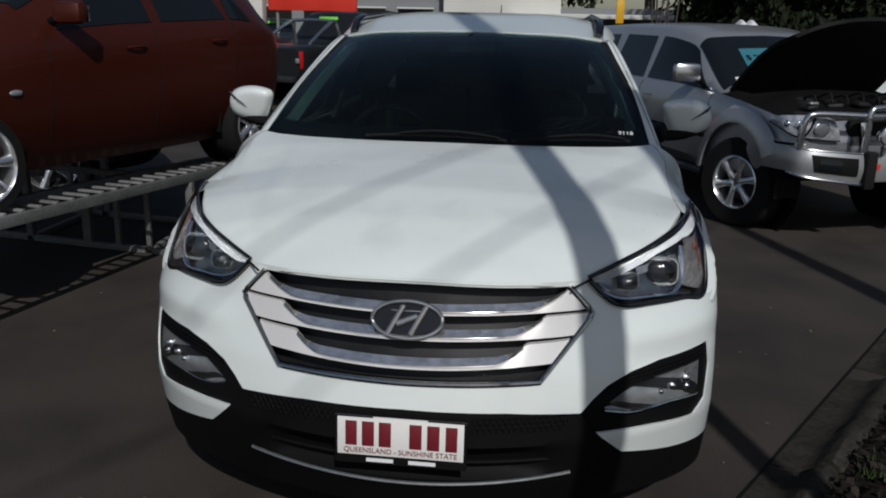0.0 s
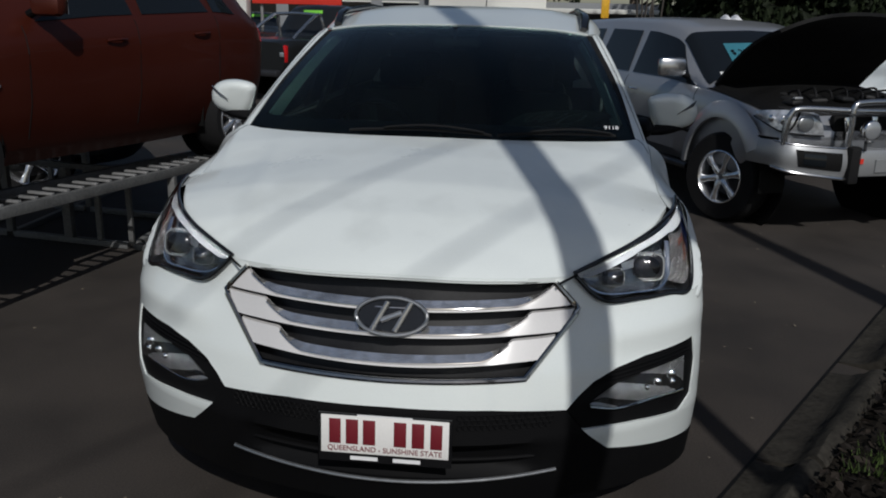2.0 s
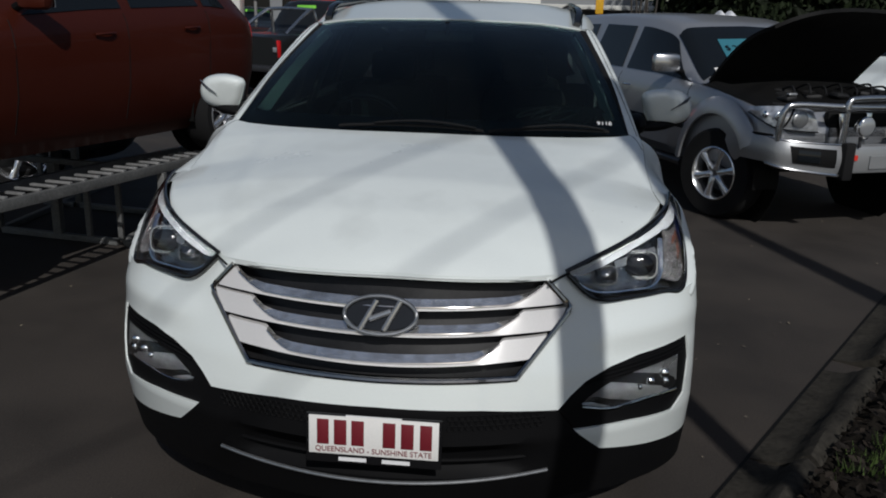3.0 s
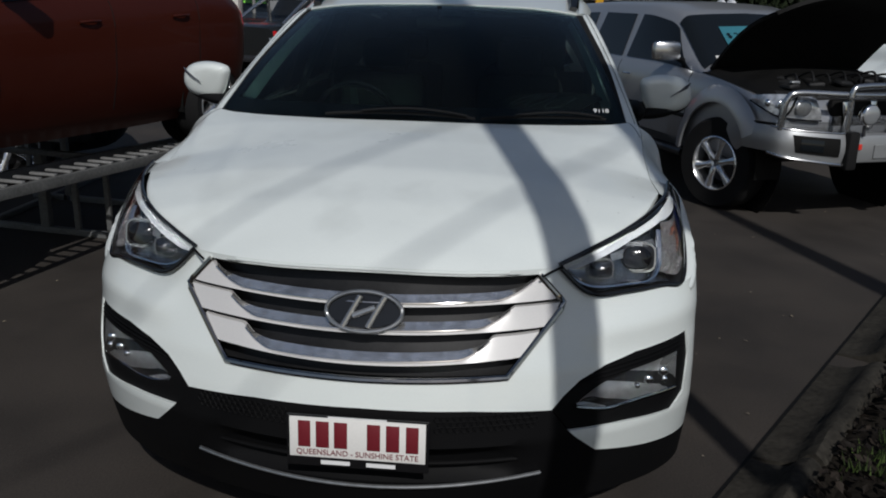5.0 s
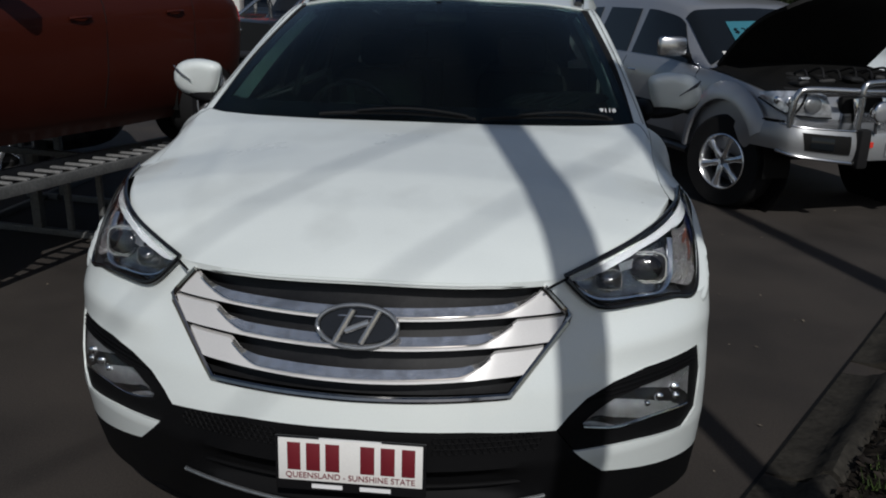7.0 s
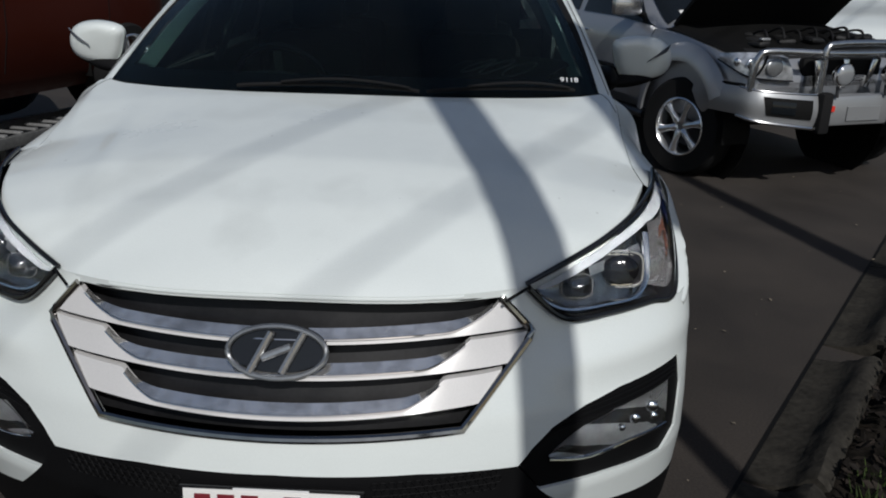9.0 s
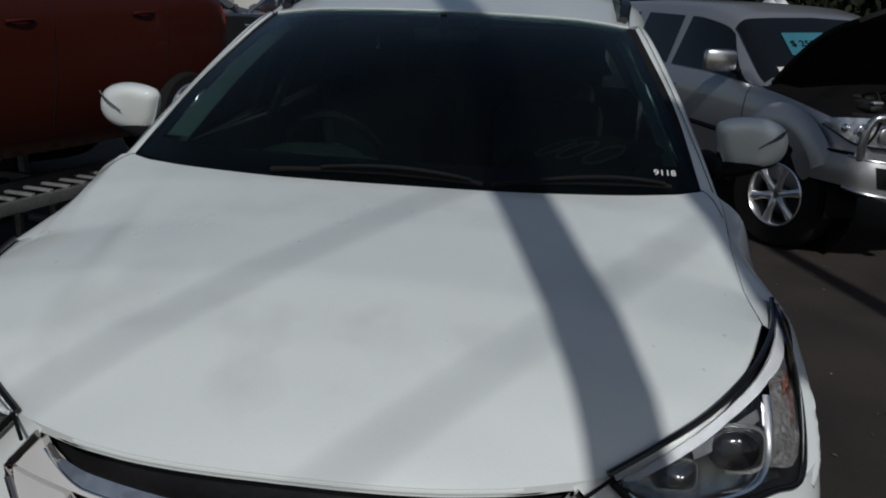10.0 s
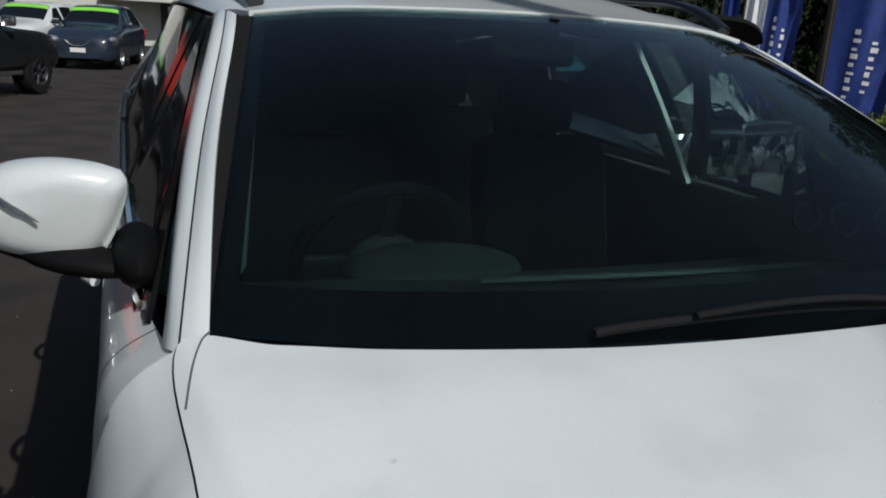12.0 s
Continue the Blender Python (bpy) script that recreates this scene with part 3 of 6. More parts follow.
    for f, r in ((ring(1.0), 0.0062),):
        part("badge_ring", tube(lambda t: Vector((f(t)[0], nose_lean(f(t)[1]) - 0.015, f(t)[1])), 48, r, 8), DULLCHROME, badge)
    for x0 in (-0.034, 0.034):
        part("badge_shape", tube(lambda t: Vector((x0 + 0.045 * (t - 0.5), nose_lean(0.772 + 0.08 * t) - 0.017, 0.772 + 0.08 * t)), 10, 0.0085, 8), RING, badge)
    part("badge_shape", tube(lambda t: Vector((-0.03 + 0.06 * t, nose_lean(0.80 + 0.024 * t) - 0.018, 0.80 + 0.024 * t)), 6, 0.0085, 8), RING, badge)

    # lower details
    part("skid_strip", nose_tube(lambda t: (-0.50 + 1.0 * t, 0.312 + 0.028 * (2 * t - 1) ** 2), 40, 0.006, 0.008), DULLCHROME, bumper, "thin silver strip along the lower bumper")
    part("opening_slat", nose_tube(lambda t: (-0.44 + 0.88 * t, 0.385), 24, 0.006, -0.02), PLASTIC, bumper)
    for s in (-1, 1):
        mesh = bmesh.new()
        for row in range(3):
            for k in range(15):
                x = s * (0.212 + 0.0182 * k + 0.009 * (row % 2))
                tube(lambda t: nose(x + 0.0085 * math.cos(6.283 * t), 0.506 + 0.0155 * row + 0.0085 * math.sin(6.283 * t), 0.004), 6, 0.0016, 4, mesh)
        tagged(part("honeycomb", mesh, PLASTIC, bumper, "black honeycomb strip"), kind="stuff")
    for s in (-1, 1):
        for k in range(3):
            part("surround_rib", nose_tube(lambda t: (s * (0.60 + 0.288 * t), 0.622 + 0.034 * t ** 0.7 - 0.012 * k), 14, 0.003, -0.004), PLASTIC, bumper)

        # fog lamp
        low = spline((0.592, 0.541), (0.68, 0.523), (0.78, 0.530), (0.868, 0.522))
        top = spline((0.592, 0.547), (0.65, 0.585), (0.74, 0.612), (0.868, 0.630))
        fog = part("fog_lamp", patch(lambda u, v: nose(s * (low(u) * (1 - v) + top(u) * v)[0], (low(u) * (1 - v) + top(u) * v)[1], -0.004 + 0.012 * math.sin(math.pi * v) * math.sin(math.pi * u)), 16, 8, 0.004), CLEAR, bumper, "clear fog lamp with bright rim")
        fog.visible_shadow = False
        part("reflector", patch(lambda u, v: nose(s * (low(u) * (1 - v) + top(u) * v)[0], (low(u) * (1 - v) + top(u) * v)[1], -0.009 + 0.003 * math.sin(11 * u + 5 * v)), 24, 10), DULLCHROME, fog)
        for k, (dx, dz, r) in enumerate(((0.0, 0.0, 0.013), (0.040, 0.010, 0.015), (0.046, -0.014, 0.010), (-0.03, -0.008, 0.009))):
            part("bulb", ball((r * 1.2, 0.008, r), nose(s * (0.785 + dx), 0.575 + dz, -0.002)), BRIGHT, fog)
        part("rim", nose_tube(lambda t: tuple(low(t)), 20, 0.004, 0.003), CHROME, fog)

    # headlamps
    for s in (-1, 1):
        def lens(u, v, d=0.0):
            p = LAMP_TOP(u) * (1 - v) + LAMP_LOW(u) * v
            c = np.array((0.60, 0.75, 0.70))
            n = p - c
            n = n / np.linalg.norm(n)
            b = 0.018 * 4 * v * (1 - v) * math.sin(math.pi * u) ** 0.5 if 0 < u < 1 else 0
            p = p + n * (b + 0.004 - d * (4 * v * (1 - v)) ** 0.5)
            return Vector((s * p[0], p[1], p[2]))
        lamp_unit = part("headlamp", patch(lens, 36, 14, 0.003 * s), CLEAR, car, "clear headlamp with dark surround")
        lamp_unit.visible_shadow = False
        part("housing", patch(lambda u, v: lens(u, v, 0.055), 30, 14), HOUSING, lamp_unit, "dark headlamp housing")
        part("bezel", patch(lambda u, v: lens(0.05 + 0.54 * u, 0.20 + 0.74 * v, 0.046 + 0.004 * math.sin(7 * u)), 24, 12), BEZEL, lamp_unit, "satin silver lamp bezel")
        part("rim", tube(lambda t: lens(t, 0.0) + Vector((-0.003 * s, 0, 0.005)), 40, 0.0060, 8), GLOSSBLACK, lamp_unit)
        part("rim", tube(lambda t: lens(t, 1.0), 36, 0.0075, 8), GLOSSBLACK, lamp_unit)
        part("light_strip", patch(lambda u, v: lens(0.06 + 0.83 * u, float(np.interp(u, (0, 0.12, 0.39, 1), (0.30, 0.12, 0.055, 0.06))) * (1 - v) + float(np.interp(u, (0, 0.12, 0.43, 0.7, 1), (0.46, 0.27, 0.16, 0.16, 0.36))) * v, 0.012), 30, 4, 0.004), STRIP, lamp_unit, "pale daytime light strip")
        part("tip_cover", patch(lambda u, v: lens(0.875 + 0.12 * u, 0.06 + 0.86 * v, 0.006), 8, 6), TIPGLASS, lamp_unit, "lamp tip with a dark blue reflection painted in")

        def at(u, v, d):
            return lens(u, v, d)

        def oblong(k, rx, rz):
            c, q = math.cos(6.2832 * k), math.sin(6.2832 * k)
            return Vector((rx * math.copysign(abs(c) ** 0.55, c), rz * math.copysign(abs(q) ** 0.55, q), 0))
        for (u, v, rx, rz, d) in ((0.425, 0.455, 0.058, 0.042, 0.030), (0.235, 0.45, 0.036, 0.028, 0.030)):
            c = at(u, v, d)
            head = look(c, c + Vector((s * 0.10, -1, 0.22)))
            bowl = part("projector", moved(tube(lambda t: oblong(t, rx, rz), 36, 0.0045 if rx > 0.04 else 0.0010, 6), head), RING, lamp_unit)
            part("projector_cup", moved(patch(lambda a, b: oblong(a, rx * b, rz * b) + Vector((0, 0, -0.03 * (1 - b * b))), 36, 6), head), DARKMETAL if rx > 0.04 else BEZEL, bowl)
            part("projector_lens", moved(ball((rx * (0.80 if rx > 0.04 else 0.50), rz * (0.86 if rx > 0.04 else 0.60), 0.018), (0, 0, -0.012)), head), GLOSSBLACK, bowl)
            if rx > 0.04:
                part("inner_ring", moved(tube(lambda t: oblong(t, rx * 0.74, rz * 0.86) + Vector((0, 0, -0.006)), 32, 0.0028, 6), head), CHROME, bowl)
            if rx < 0.04:
                for k in range(5):
                    part("facet", moved(box((0.008, 0.030, 0.005), (-0.022 + 0.011 * k, 0.003 * (k % 2), 0.012), (20 * k - 30, 25 - 14 * k, 12 * k), 0.001), head), RING, bowl)
        sweep = spline((0.07, 0.84), (0.175, 0.82), (0.312, 0.86), (0.44, 0.87), (0.52, 0.70), (0.575, 0.45), (0.615, 0.24))
        part("chrome_sweep", tube(lambda t: at(*sweep(t), 0.020), 40, 0.0095, 8, flat=0.6), BRIGHT, lamp_unit)
        part("inner_wall", patch(lambda u, v: at(0.30 + 0.28 * u, 0.22 + 0.08 * u + (0.16 - 0.06 * u) * v, 0.036), 10, 5), DULLCHROME, lamp_unit)

        def turn_signal(u, v, d):
            a = (0.665 * (1 - u) + 0.88 * u, 0.17 * (1 - u) + 0.56 * u)
            b = (0.515 * (1 - u) + 0.74 * u, 0.78 * (1 - u) + 0.96 * u)
            return at(a[0] * (1 - v) + b[0] * v, a[1] * (1 - v) + b[1] * v, d + 0.003 * math.sin(9 * v) * math.cos(31 * u + 23 * v))
        part("indicator", patch(lambda u, v: turn_signal(u, v, 0.022), 16, 40), BUBBLE, lamp_unit, "clear bubbled indicator lens")
        part("indicator_bulb", patch(lambda u, v: turn_signal(0.66 + 0.26 * u, 0.30 + 0.34 * v, 0.021), 8, 5), DULLAMBER, lamp_unit, "amber indicator")
        part("indicator_bulb", patch(lambda u, v: turn_signal(0.40 + 0.40 * u, 0.14 + 0.13 * v, 0.021), 8, 5), DULLAMBER, lamp_unit, "amber indicator")

    # number plate: bars for the registration
    plate = part("number_plate", box((0.390, 0.010, 0.150), (0, 0, 0), bevel=0.003), GLOSSBLACK, car, "white number plate with maroon bars in a black holder")
    plate.location, plate.rotation_euler = (0, -0.083, 0.470), (radians(-3), 0, 0)
    part("plate_sheet", box((0.372, 0.004, 0.116), (0, -0.006, 0.012), bevel=0.001), PLATE, plate)
    for x, w in ((-0.145, 0.038), (-0.095, 0.040), (-0.045, 0.040), (0.045, 0.040), (0.097, 0.040), (0.150, 0.038)):
        part("character_bar", box((w - 0.004, 0.002, 0.076), (x, -0.009, 0.022), bevel=0.0005), MAROON, plate)
    writing("QUEENSLAND - SUNSHINE STATE", 0.0222, MAROON, pose(0, -0.009, -0.031, 90, 0, 0), plate, label="small maroon lettering")
    for x, w in ((-0.06, 0.08), (0.065, 0.08)):
        part("name_bar", box((w, 0.002, 0.011), (x, -0.006, -0.061)), LETTER, plate)
    part("name_bar", box((0.16, 0.002, 0.004), (0, -0.006, 0.0725)), LETTER, plate)

    # sides: wings, doors and sill in one sheet each
    yk = (0.46, 0.55, 0.65, 0.745, 0.90, 1.05, 1.165, 1.32, 1.5, 2.4, 3.3, 4.0, 4.4, 4.62)
    xe = (0.845, 0.845, 0.844, 0.842, 0.842, 0.842, 0.842, 0.856, 0.872, 0.885, 0.88, 0.86, 0.82, 0.72)
    ze = (1.008, 1.024, 1.045, 1.060, 1.105, 1.145, 1.168, 1.150, 1.135, 1.15, 1.18, 1.22, 1.22, 1.18)
    wd = (0.955, 0.962, 0.965, 0.964, 0.955, 0.949, 0.945, 0.943, 0.942, 0.942, 0.94, 0.93, 0.90, 0.80)

    rim_pts = sorted((float(q[1]), float(q[0])) for q in (rear(i / 81) for i in range(63, 82)))
    rim_y, rim_x = [q[0] for q in rim_pts], [q[1] for q in rim_pts]

    def flank(s, y0, y1):
        def f(u, v):
            y = y0 + (y1 - y0) * u
            a, b, w = (float(np.interp(y, yk, k)) for k in (xe, ze, wd))
            if y < 1.146:
                a = float(np.interp(y, rim_y, rim_x)) + 0.0022
                b = bonnet_z(a, y) - 0.001
            swell = 0.012 * math.exp(-((y - 0.93) / 0.33) ** 2) + 0.012 * math.exp(-((y - 3.65) / 0.35) ** 2)
            k = max(0.0, min(1.0, (0.95 - y) / 0.2))
            h = max(0.0, min(1.0, (y - 1.0) / 0.25)) * max(0.0, min(1.0, (2.6 - y) / 0.8))
            sec = spline((a, b), (a + (0.30 + 0.30 * k + 0.24 * h) * (w - a), b - 0.036 + 0.012 * k + 0.008 * h), (a + (0.60 + 0.26 * k + 0.24 * h) * (w - a), b - 0.088 + 0.021 * k + 0.020 * h), (w - 0.010 + 0.004 * k + 0.008 * h, b - 0.155), (w + swell, b - 0.26), (w - 0.010, b - 0.37), (w, 0.62), (w + 0.004, 0.45), (w - 0.03, 0.25))
            for yc in (0.93, 3.65):     # end at the wheel arch
                if abs(y - yc) < 0.414:
                    zb = 0.37 + math.sqrt(0.415 ** 2 - (y - yc) ** 2)
                    lo, hi = 0.2, 1.0
                    for _ in range(22):
                        m0 = (lo + hi) / 2
                        lo, hi = (m0, hi) if sec(m0)[1] > zb else (lo, m0)
                    v = v * lo
            x, z = sec(v)
            return Vector((s * x, y, z))
        return f
    for s in (-1, 1):
        for y0, y1, name in ((0.47, 1.30, "front_wing"), (1.305, 2.40, "front_door"), (2.405, 3.35, "rear_door"), (3.355, 4.62, "rear_wing")):
            if name == "front_wing":
                y0 = 0.742
            bm = patch(flank(s, y0, y1), 50, 44)
            if name == "front_wing":
                side = flank(1, 0.742, 0.742)
                side_sec = sorted((q.z, q.x) for q in (side(0, i / 60) for i in range(61)))
                sz, sx = [q[0] for q in side_sec], [q[1] for q in side_sec]
                top_pts = [LAMP_TOP(i / 40) for i in range(41)]
                low_pts = [LAMP_LOW(2 / 3 + i / 120) for i in range(41)]

                def strip(u, v):        # between the shut line and the lamp
                    y = 0.600 + 0.144 * u
                    a = float(np.interp(y, rim_y, rim_x)) + 0.0035
                    x1, z1 = (float(np.interp(y, [q[1] for q in top_pts], [q[k] for q in top_pts])) for k in (0, 2))
                    x = a + max(0.0, x1 - 0.002 - a) * v
                    return Vector((s * x, y, (bonnet_z(a, y) - 0.001) * (1 - v) + (z1 - 0.004) * v + 0.003 * math.sin(math.pi * v)))

                def cheek(u, v):        # behind the lamp, down to the arch
                    y = 0.425 + 0.319 * u
                    xl, zl = (float(np.interp(y, [q[1] for q in low_pts], [q[k] for q in low_pts])) for k in (0, 2))
                    zb = 0.37 + math.sqrt(max(0, 0.415 ** 2 - (y - 0.93) ** 2))
                    zb = max(zb, 0.775 - 0.4 * max(0, y - 0.53)) if y < 0.62 else zb
                    z = zl + (zb - zl) * v
                    xb = float(np.interp(y, (0.42, 0.45, 0.48, 0.53, 0.60, 0.75), (0.940, 0.956, 0.966, 0.971, 0.972, 0.965)))
                    k = min(1.0, (zl - z) / 0.03)
                    x = xl * (1 - k) + xb * k
                    g = max(0.0, min(1.0, (y - 0.58) / 0.16))
                    return Vector((s * (x * (1 - g) + float(np.interp(z, sz, sx)) * g), y, z))
                bm = joined(bm, patch(strip, 20, 5), patch(cheek, 24, 16))
            ob = part(name, bm, WHITE, car)
            if "door" in name:
                hy = y1 - 0.16
                part("handle", tube(lambda t: Vector((s * (0.955 + 0.028 * math.sin(3.14 * t)), hy - 0.2 * t, 0.985 + 0.01 * t)), 12, 0.012, 8), WHITE, ob, "white door handle")
        part("sill", box((0.06, 1.95, 0.12), (s * 0.90, 2.29, 0.26), bevel=0.02), PLASTIC, car)
        for yc in (0.93, 3.65):
            part("wheel_well", rod((s * 0.62, yc, 0.37), (s * 0.63, yc, 0.37), 0.43, seg=40), BRONZE, car)
            wheel(car, (s * 0.815, yc, 0.36), 0.36, 0.235, 5, s, 0.66)
            part("arch_trim", tube(lambda t: Vector((s * 0.952, yc + 0.425 * math.cos(math.pi * t), 0.37 + 0.425 * math.sin(math.pi * t))), 28, 0.018, 6), PLASTIC, car)
        # strake behind the wing, below the mirror
        part("wing_vent", tube(lambda t: Vector((s * (0.935 - 0.05 * t), 0.80 + 0.42 * t, 0.985 + 0.10 * t)), 10, 0.004, 6), CHROME, car)

    # windscreen, pillars, roof
    glow = spline((-0.797, 1.170, 1.193), (-0.6, 1.088, 1.189), (-0.3, 1.016, 1.191), (0, 0.996, 1.193), (0.3, 1.016, 1.191), (0.6, 1.088, 1.189), (0.797, 1.170, 1.193))
    gtop = spline((-0.622, 1.976, 1.577), (-0.46, 1.925, 1.597), (-0.23, 1.885, 1.606), (0, 1.872, 1.609), (0.23, 1.885, 1.606), (0.46, 1.925, 1.597), (0.622, 1.976, 1.577))
    screen_f = between(glow, gtop, (0, -0.028, 0.042))
    ws = part("windscreen", patch(screen_f, 36, 18, 0.005), SCREEN, car, "tinted windscreen with a black border")
    inner = lambda u, v: screen_f(u, v) + Vector((0, 0.010, -0.008))
    part("border", patch(lambda u, v: inner(u, 0.095 * v + 0.0), 30, 3, 0.003), GLOSSBLACK, ws)
    part("border", patch(lambda u, v: inner(u, 0.955 + 0.045 * v), 30, 2, 0.003), GLOSSBLACK, ws)
    for u0 in (0.0, 0.962):
        part("border", patch(lambda u, v: inner(u0 + 0.038 * u, v), 3, 18, 0.003), GLOSSBLACK, ws)
    part("cowl_panel", patch(lambda u, v: Vector((glow(u)[0], glow(u)[1] - 0.012 + 0.10 * v, glow(u)[2] - 0.030 - 0.02 * v)), 30, 3, 0.01), PLASTIC, car, "black plastic cowl")
    for x0, x1, y1 in ((-0.30, 0.20, 0.0), (0.22, 0.66, 0.0)):
        def blade(t, lift=0.0):
            x = x0 + (x1 - x0) * t
            u = (x + 0.795) / 1.59
            p = screen_f(u, 0.012 + 0.020 * math.sin(math.pi * t) ** 0.7)
            return p + Vector((0, -0.008 - lift, 0.009 + lift))
        arm = part("wiper", tube(blade, 24, 0.0065, 6), RUBBER, car, "black wiper resting on the glass")
        part("wiper_arm", tube(lambda t: blade(0.25 + 0.7 * t, 0.012 * math.sin(math.pi * t) + 0.008), 14, 0.0075, 6, flat=0.6), RUBBER, arm)
    writing("9118", 0.030, LETTER, Matrix.Translation(screen_f(0.910, 0.066) + Vector((0, -0.008, 0.010))) @ pose(0, 0, 0, 32, 0, 3), car, label="white handwritten number on the windscreen")

    for s in (-1, 1):
        m = (lambda f: f) if s > 0 else mirrored
        seam = spline((0.797, 1.170, 1.193), (0.751, 1.50, 1.366), (0.679, 1.85, 1.522), (0.656, 1.985, 1.572))
        mid = spline((0.835, 1.153, 1.174), (0.770, 1.54, 1.362), (0.700, 1.86, 1.520), (0.672, 2.02, 1.578))
        edge_out = spline((0.851, 1.215, 1.160), (0.793, 1.60, 1.345), (0.722, 1.90, 1.508), (0.690, 2.08, 1.572))
        pil = part("front_pillar", patch(m(between(mid, edge_out, (0.008 * 1, -0.004, 0.006))), 20, 6, -0.012 * s), WHITE, car, "white windscreen pillar")
        part("pillar_strip", patch(m(between(seam, mid, (0, -0.003, 0.004))), 20, 3, -0.010 * s), WHITE, pil)
        part("glass_moulding", patch(lambda u, v: screen_f(0.5 + 0.496 * s, u) * (1 - v) + Vector((s, 1, 1)) * Vector(seam(u)) * v + Vector((0, 0.004, -0.004)), 20, 3, 0.004), RUBBER, pil, "black windscreen moulding")
        part("pillar_gap", tube(lambda t: Vector(m(lambda u, v: Vector(mid(u)))(t, 0)) + Vector((0, 0, 0.001)), 24, 0.0012, 6), BRONZE, pil)
        part("pillar_gap", tube(lambda t: Vector((s * (0.835 - 0.030 * t), 1.153 + 0.022 * t, 1.178 + 0.014 * t)), 4, 0.0014, 6), BRONZE, pil)
        # Bright bead on the bonnet corner seam, standing for its edge highlight.
        part("seam_glint", tube(lambda t: Vector((s * (0.797 + 0.038 * t ** 0.6), 1.164 - 0.125 * t, bonnet_z(0.797 + 0.038 * t ** 0.6, 1.164 - 0.125 * t) + 0.0008)), 10, 0.0013, 6), DULLCHROME, pil)
        part("pillar_seal", patch(m(between(spline((0.868, 1.335, 1.150), (0.793, 1.606, 1.343), (0.722, 1.905, 1.506), (0.690, 2.085, 1.570)), spline((0.874, 1.40, 1.135), (0.80, 1.67, 1.335), (0.73, 1.96, 1.498), (0.70, 2.15, 1.560)))), 18, 2, -0.008 * s), GLOSSBLACK, pil)
        roof_line = spline((0.634, 1.985, 1.580), (0.66, 2.4, 1.646), (0.655, 3.0, 1.658), (0.63, 3.6, 1.618), (0.60, 4.15, 1.53))
        side_line = spline((0.690, 2.08, 1.572), (0.722, 2.4, 1.592), (0.722, 3.0, 1.60), (0.69, 3.6, 1.565), (0.64, 4.15, 1.50))
        part("roof_side", patch(m(between(roof_line, side_line, (0.004, 0, 0.012))), 24, 4, -0.012 * s), WHITE, car)
        part("roof_rail", tube(lambda t: Vector((s * float(np.interp(t, (0, 0.06, 0.9, 1), (0.612, 0.628, 0.61, 0.59))), 2.02 + 2.0 * t, float(np.interp(t, (0, 0.05, 0.12, 0.45, 0.75, 0.95, 1), (1.60, 1.642, 1.672, 1.70, 1.688, 1.63, 1.58))))), 30, 0.020, 8, flat=0.7), GLOSSBLACK, car, "black roof rail")
        # side glass
        for y0, y1 in ((1.42, 2.33), (2.42, 3.28), (3.36, 4.02)):
            def pane(u, v):
                yb = y0 + (y1 - y0) * u
                t0 = max(0.0, (2.16 - yb) / 0.78) if y0 < 2 else 0.0
                lo = np.array((float(np.interp(yb, yk, xe)) - 0.004, yb, float(np.interp(yb, yk, ze)) + 0.004))
                if t0 > 0:
                    hi = np.array((0.704 + 0.17 * t0, 2.16 - 0.76 * t0, 1.556 - 0.42 * t0))
                else:
                    hi = np.array(side_line(min(1, max(0, (yb - 2.08) / 2.07)))) - (0.004, 0, 0.012)
                p = lo * (1 - v) + hi * v
                return Vector((s * (p[0] + (0.006 if s < 0 else 0.02) * math.sin(math.pi * v)), p[1], p[2]))
            g = part("side_window", patch(pane, 18, 10, 0.005 * s), DARKGLASS if s > 0 and y0 < 3 else FARGLASS, car, "dark tinted side window")
            g.visible_shadow = False
            part("window_frame", tube(lambda t: pane(t, 0.0) + Vector((s * 0.006, 0, 0)), 16, 0.010, 6), CHROME if y0 < 1.5 else GLOSSBLACK, g)
            if y0 > 3:
                part("quarter_trim", patch(lambda u, v: pane(-0.12 + 1.3 * u, -0.3 + 1.24 * v) - Vector((s * 0.035, 0, 0)), 8, 6, 0.01), DARKTRIM, car)
            if y0 > 2:
                part("pillar_cover", patch(lambda u, v: pane(-0.10 + 0.10 * u, v) + Vector((s * 0.003, 0, 0)), 2, 10, 0.02 * s), GLOSSBLACK, g)

        # door mirror
        rim_line = spline((0.896, 1.336), (0.935, 1.346), (0.99, 1.350), (1.045, 1.342), (1.082, 1.322), (1.098, 1.288), (1.094, 1.245), (1.070, 1.218), (1.02, 1.202), (0.972, 1.194), (0.934, 1.206), (0.908, 1.245), (0.894, 1.285), (0.887, 1.318), (0.896, 1.336))

        def shell(u, v):
            p = rim_line(u)
            b = math.pi * (v - 0.5)
            k = max(0.0, math.cos(b)) ** 0.36
            x, z = 0.993 + (p[0] - 0.993) * 1.06 * k, 1.268 + (p[1] - 1.275) * 1.09 * k
            below = max(0.0, ((1.10 - x) * 0.53 + (z - 1.305) * -0.85) if b < 0 else 0.0)   # the lower facet leans back
            y = 1.535 + 0.060 * math.sin(b) * (1.0 if b < 0 else 0.6) + 0.26 * (x - 0.993) + 0.34 * max(0.0, below - 0.045)
            return Vector((s * x, y, z))
        mir = part("door_mirror", patch(shell, 56, 22), WHITE, car, "white door mirror with a side repeater")
        part("lower_shell", patch(lambda u, v: shell(0.40 + 0.40 * u, 0.18 + 0.82 * v) + Vector((0, 0.016, -0.010)), 24, 14), PLASTIC, mir)
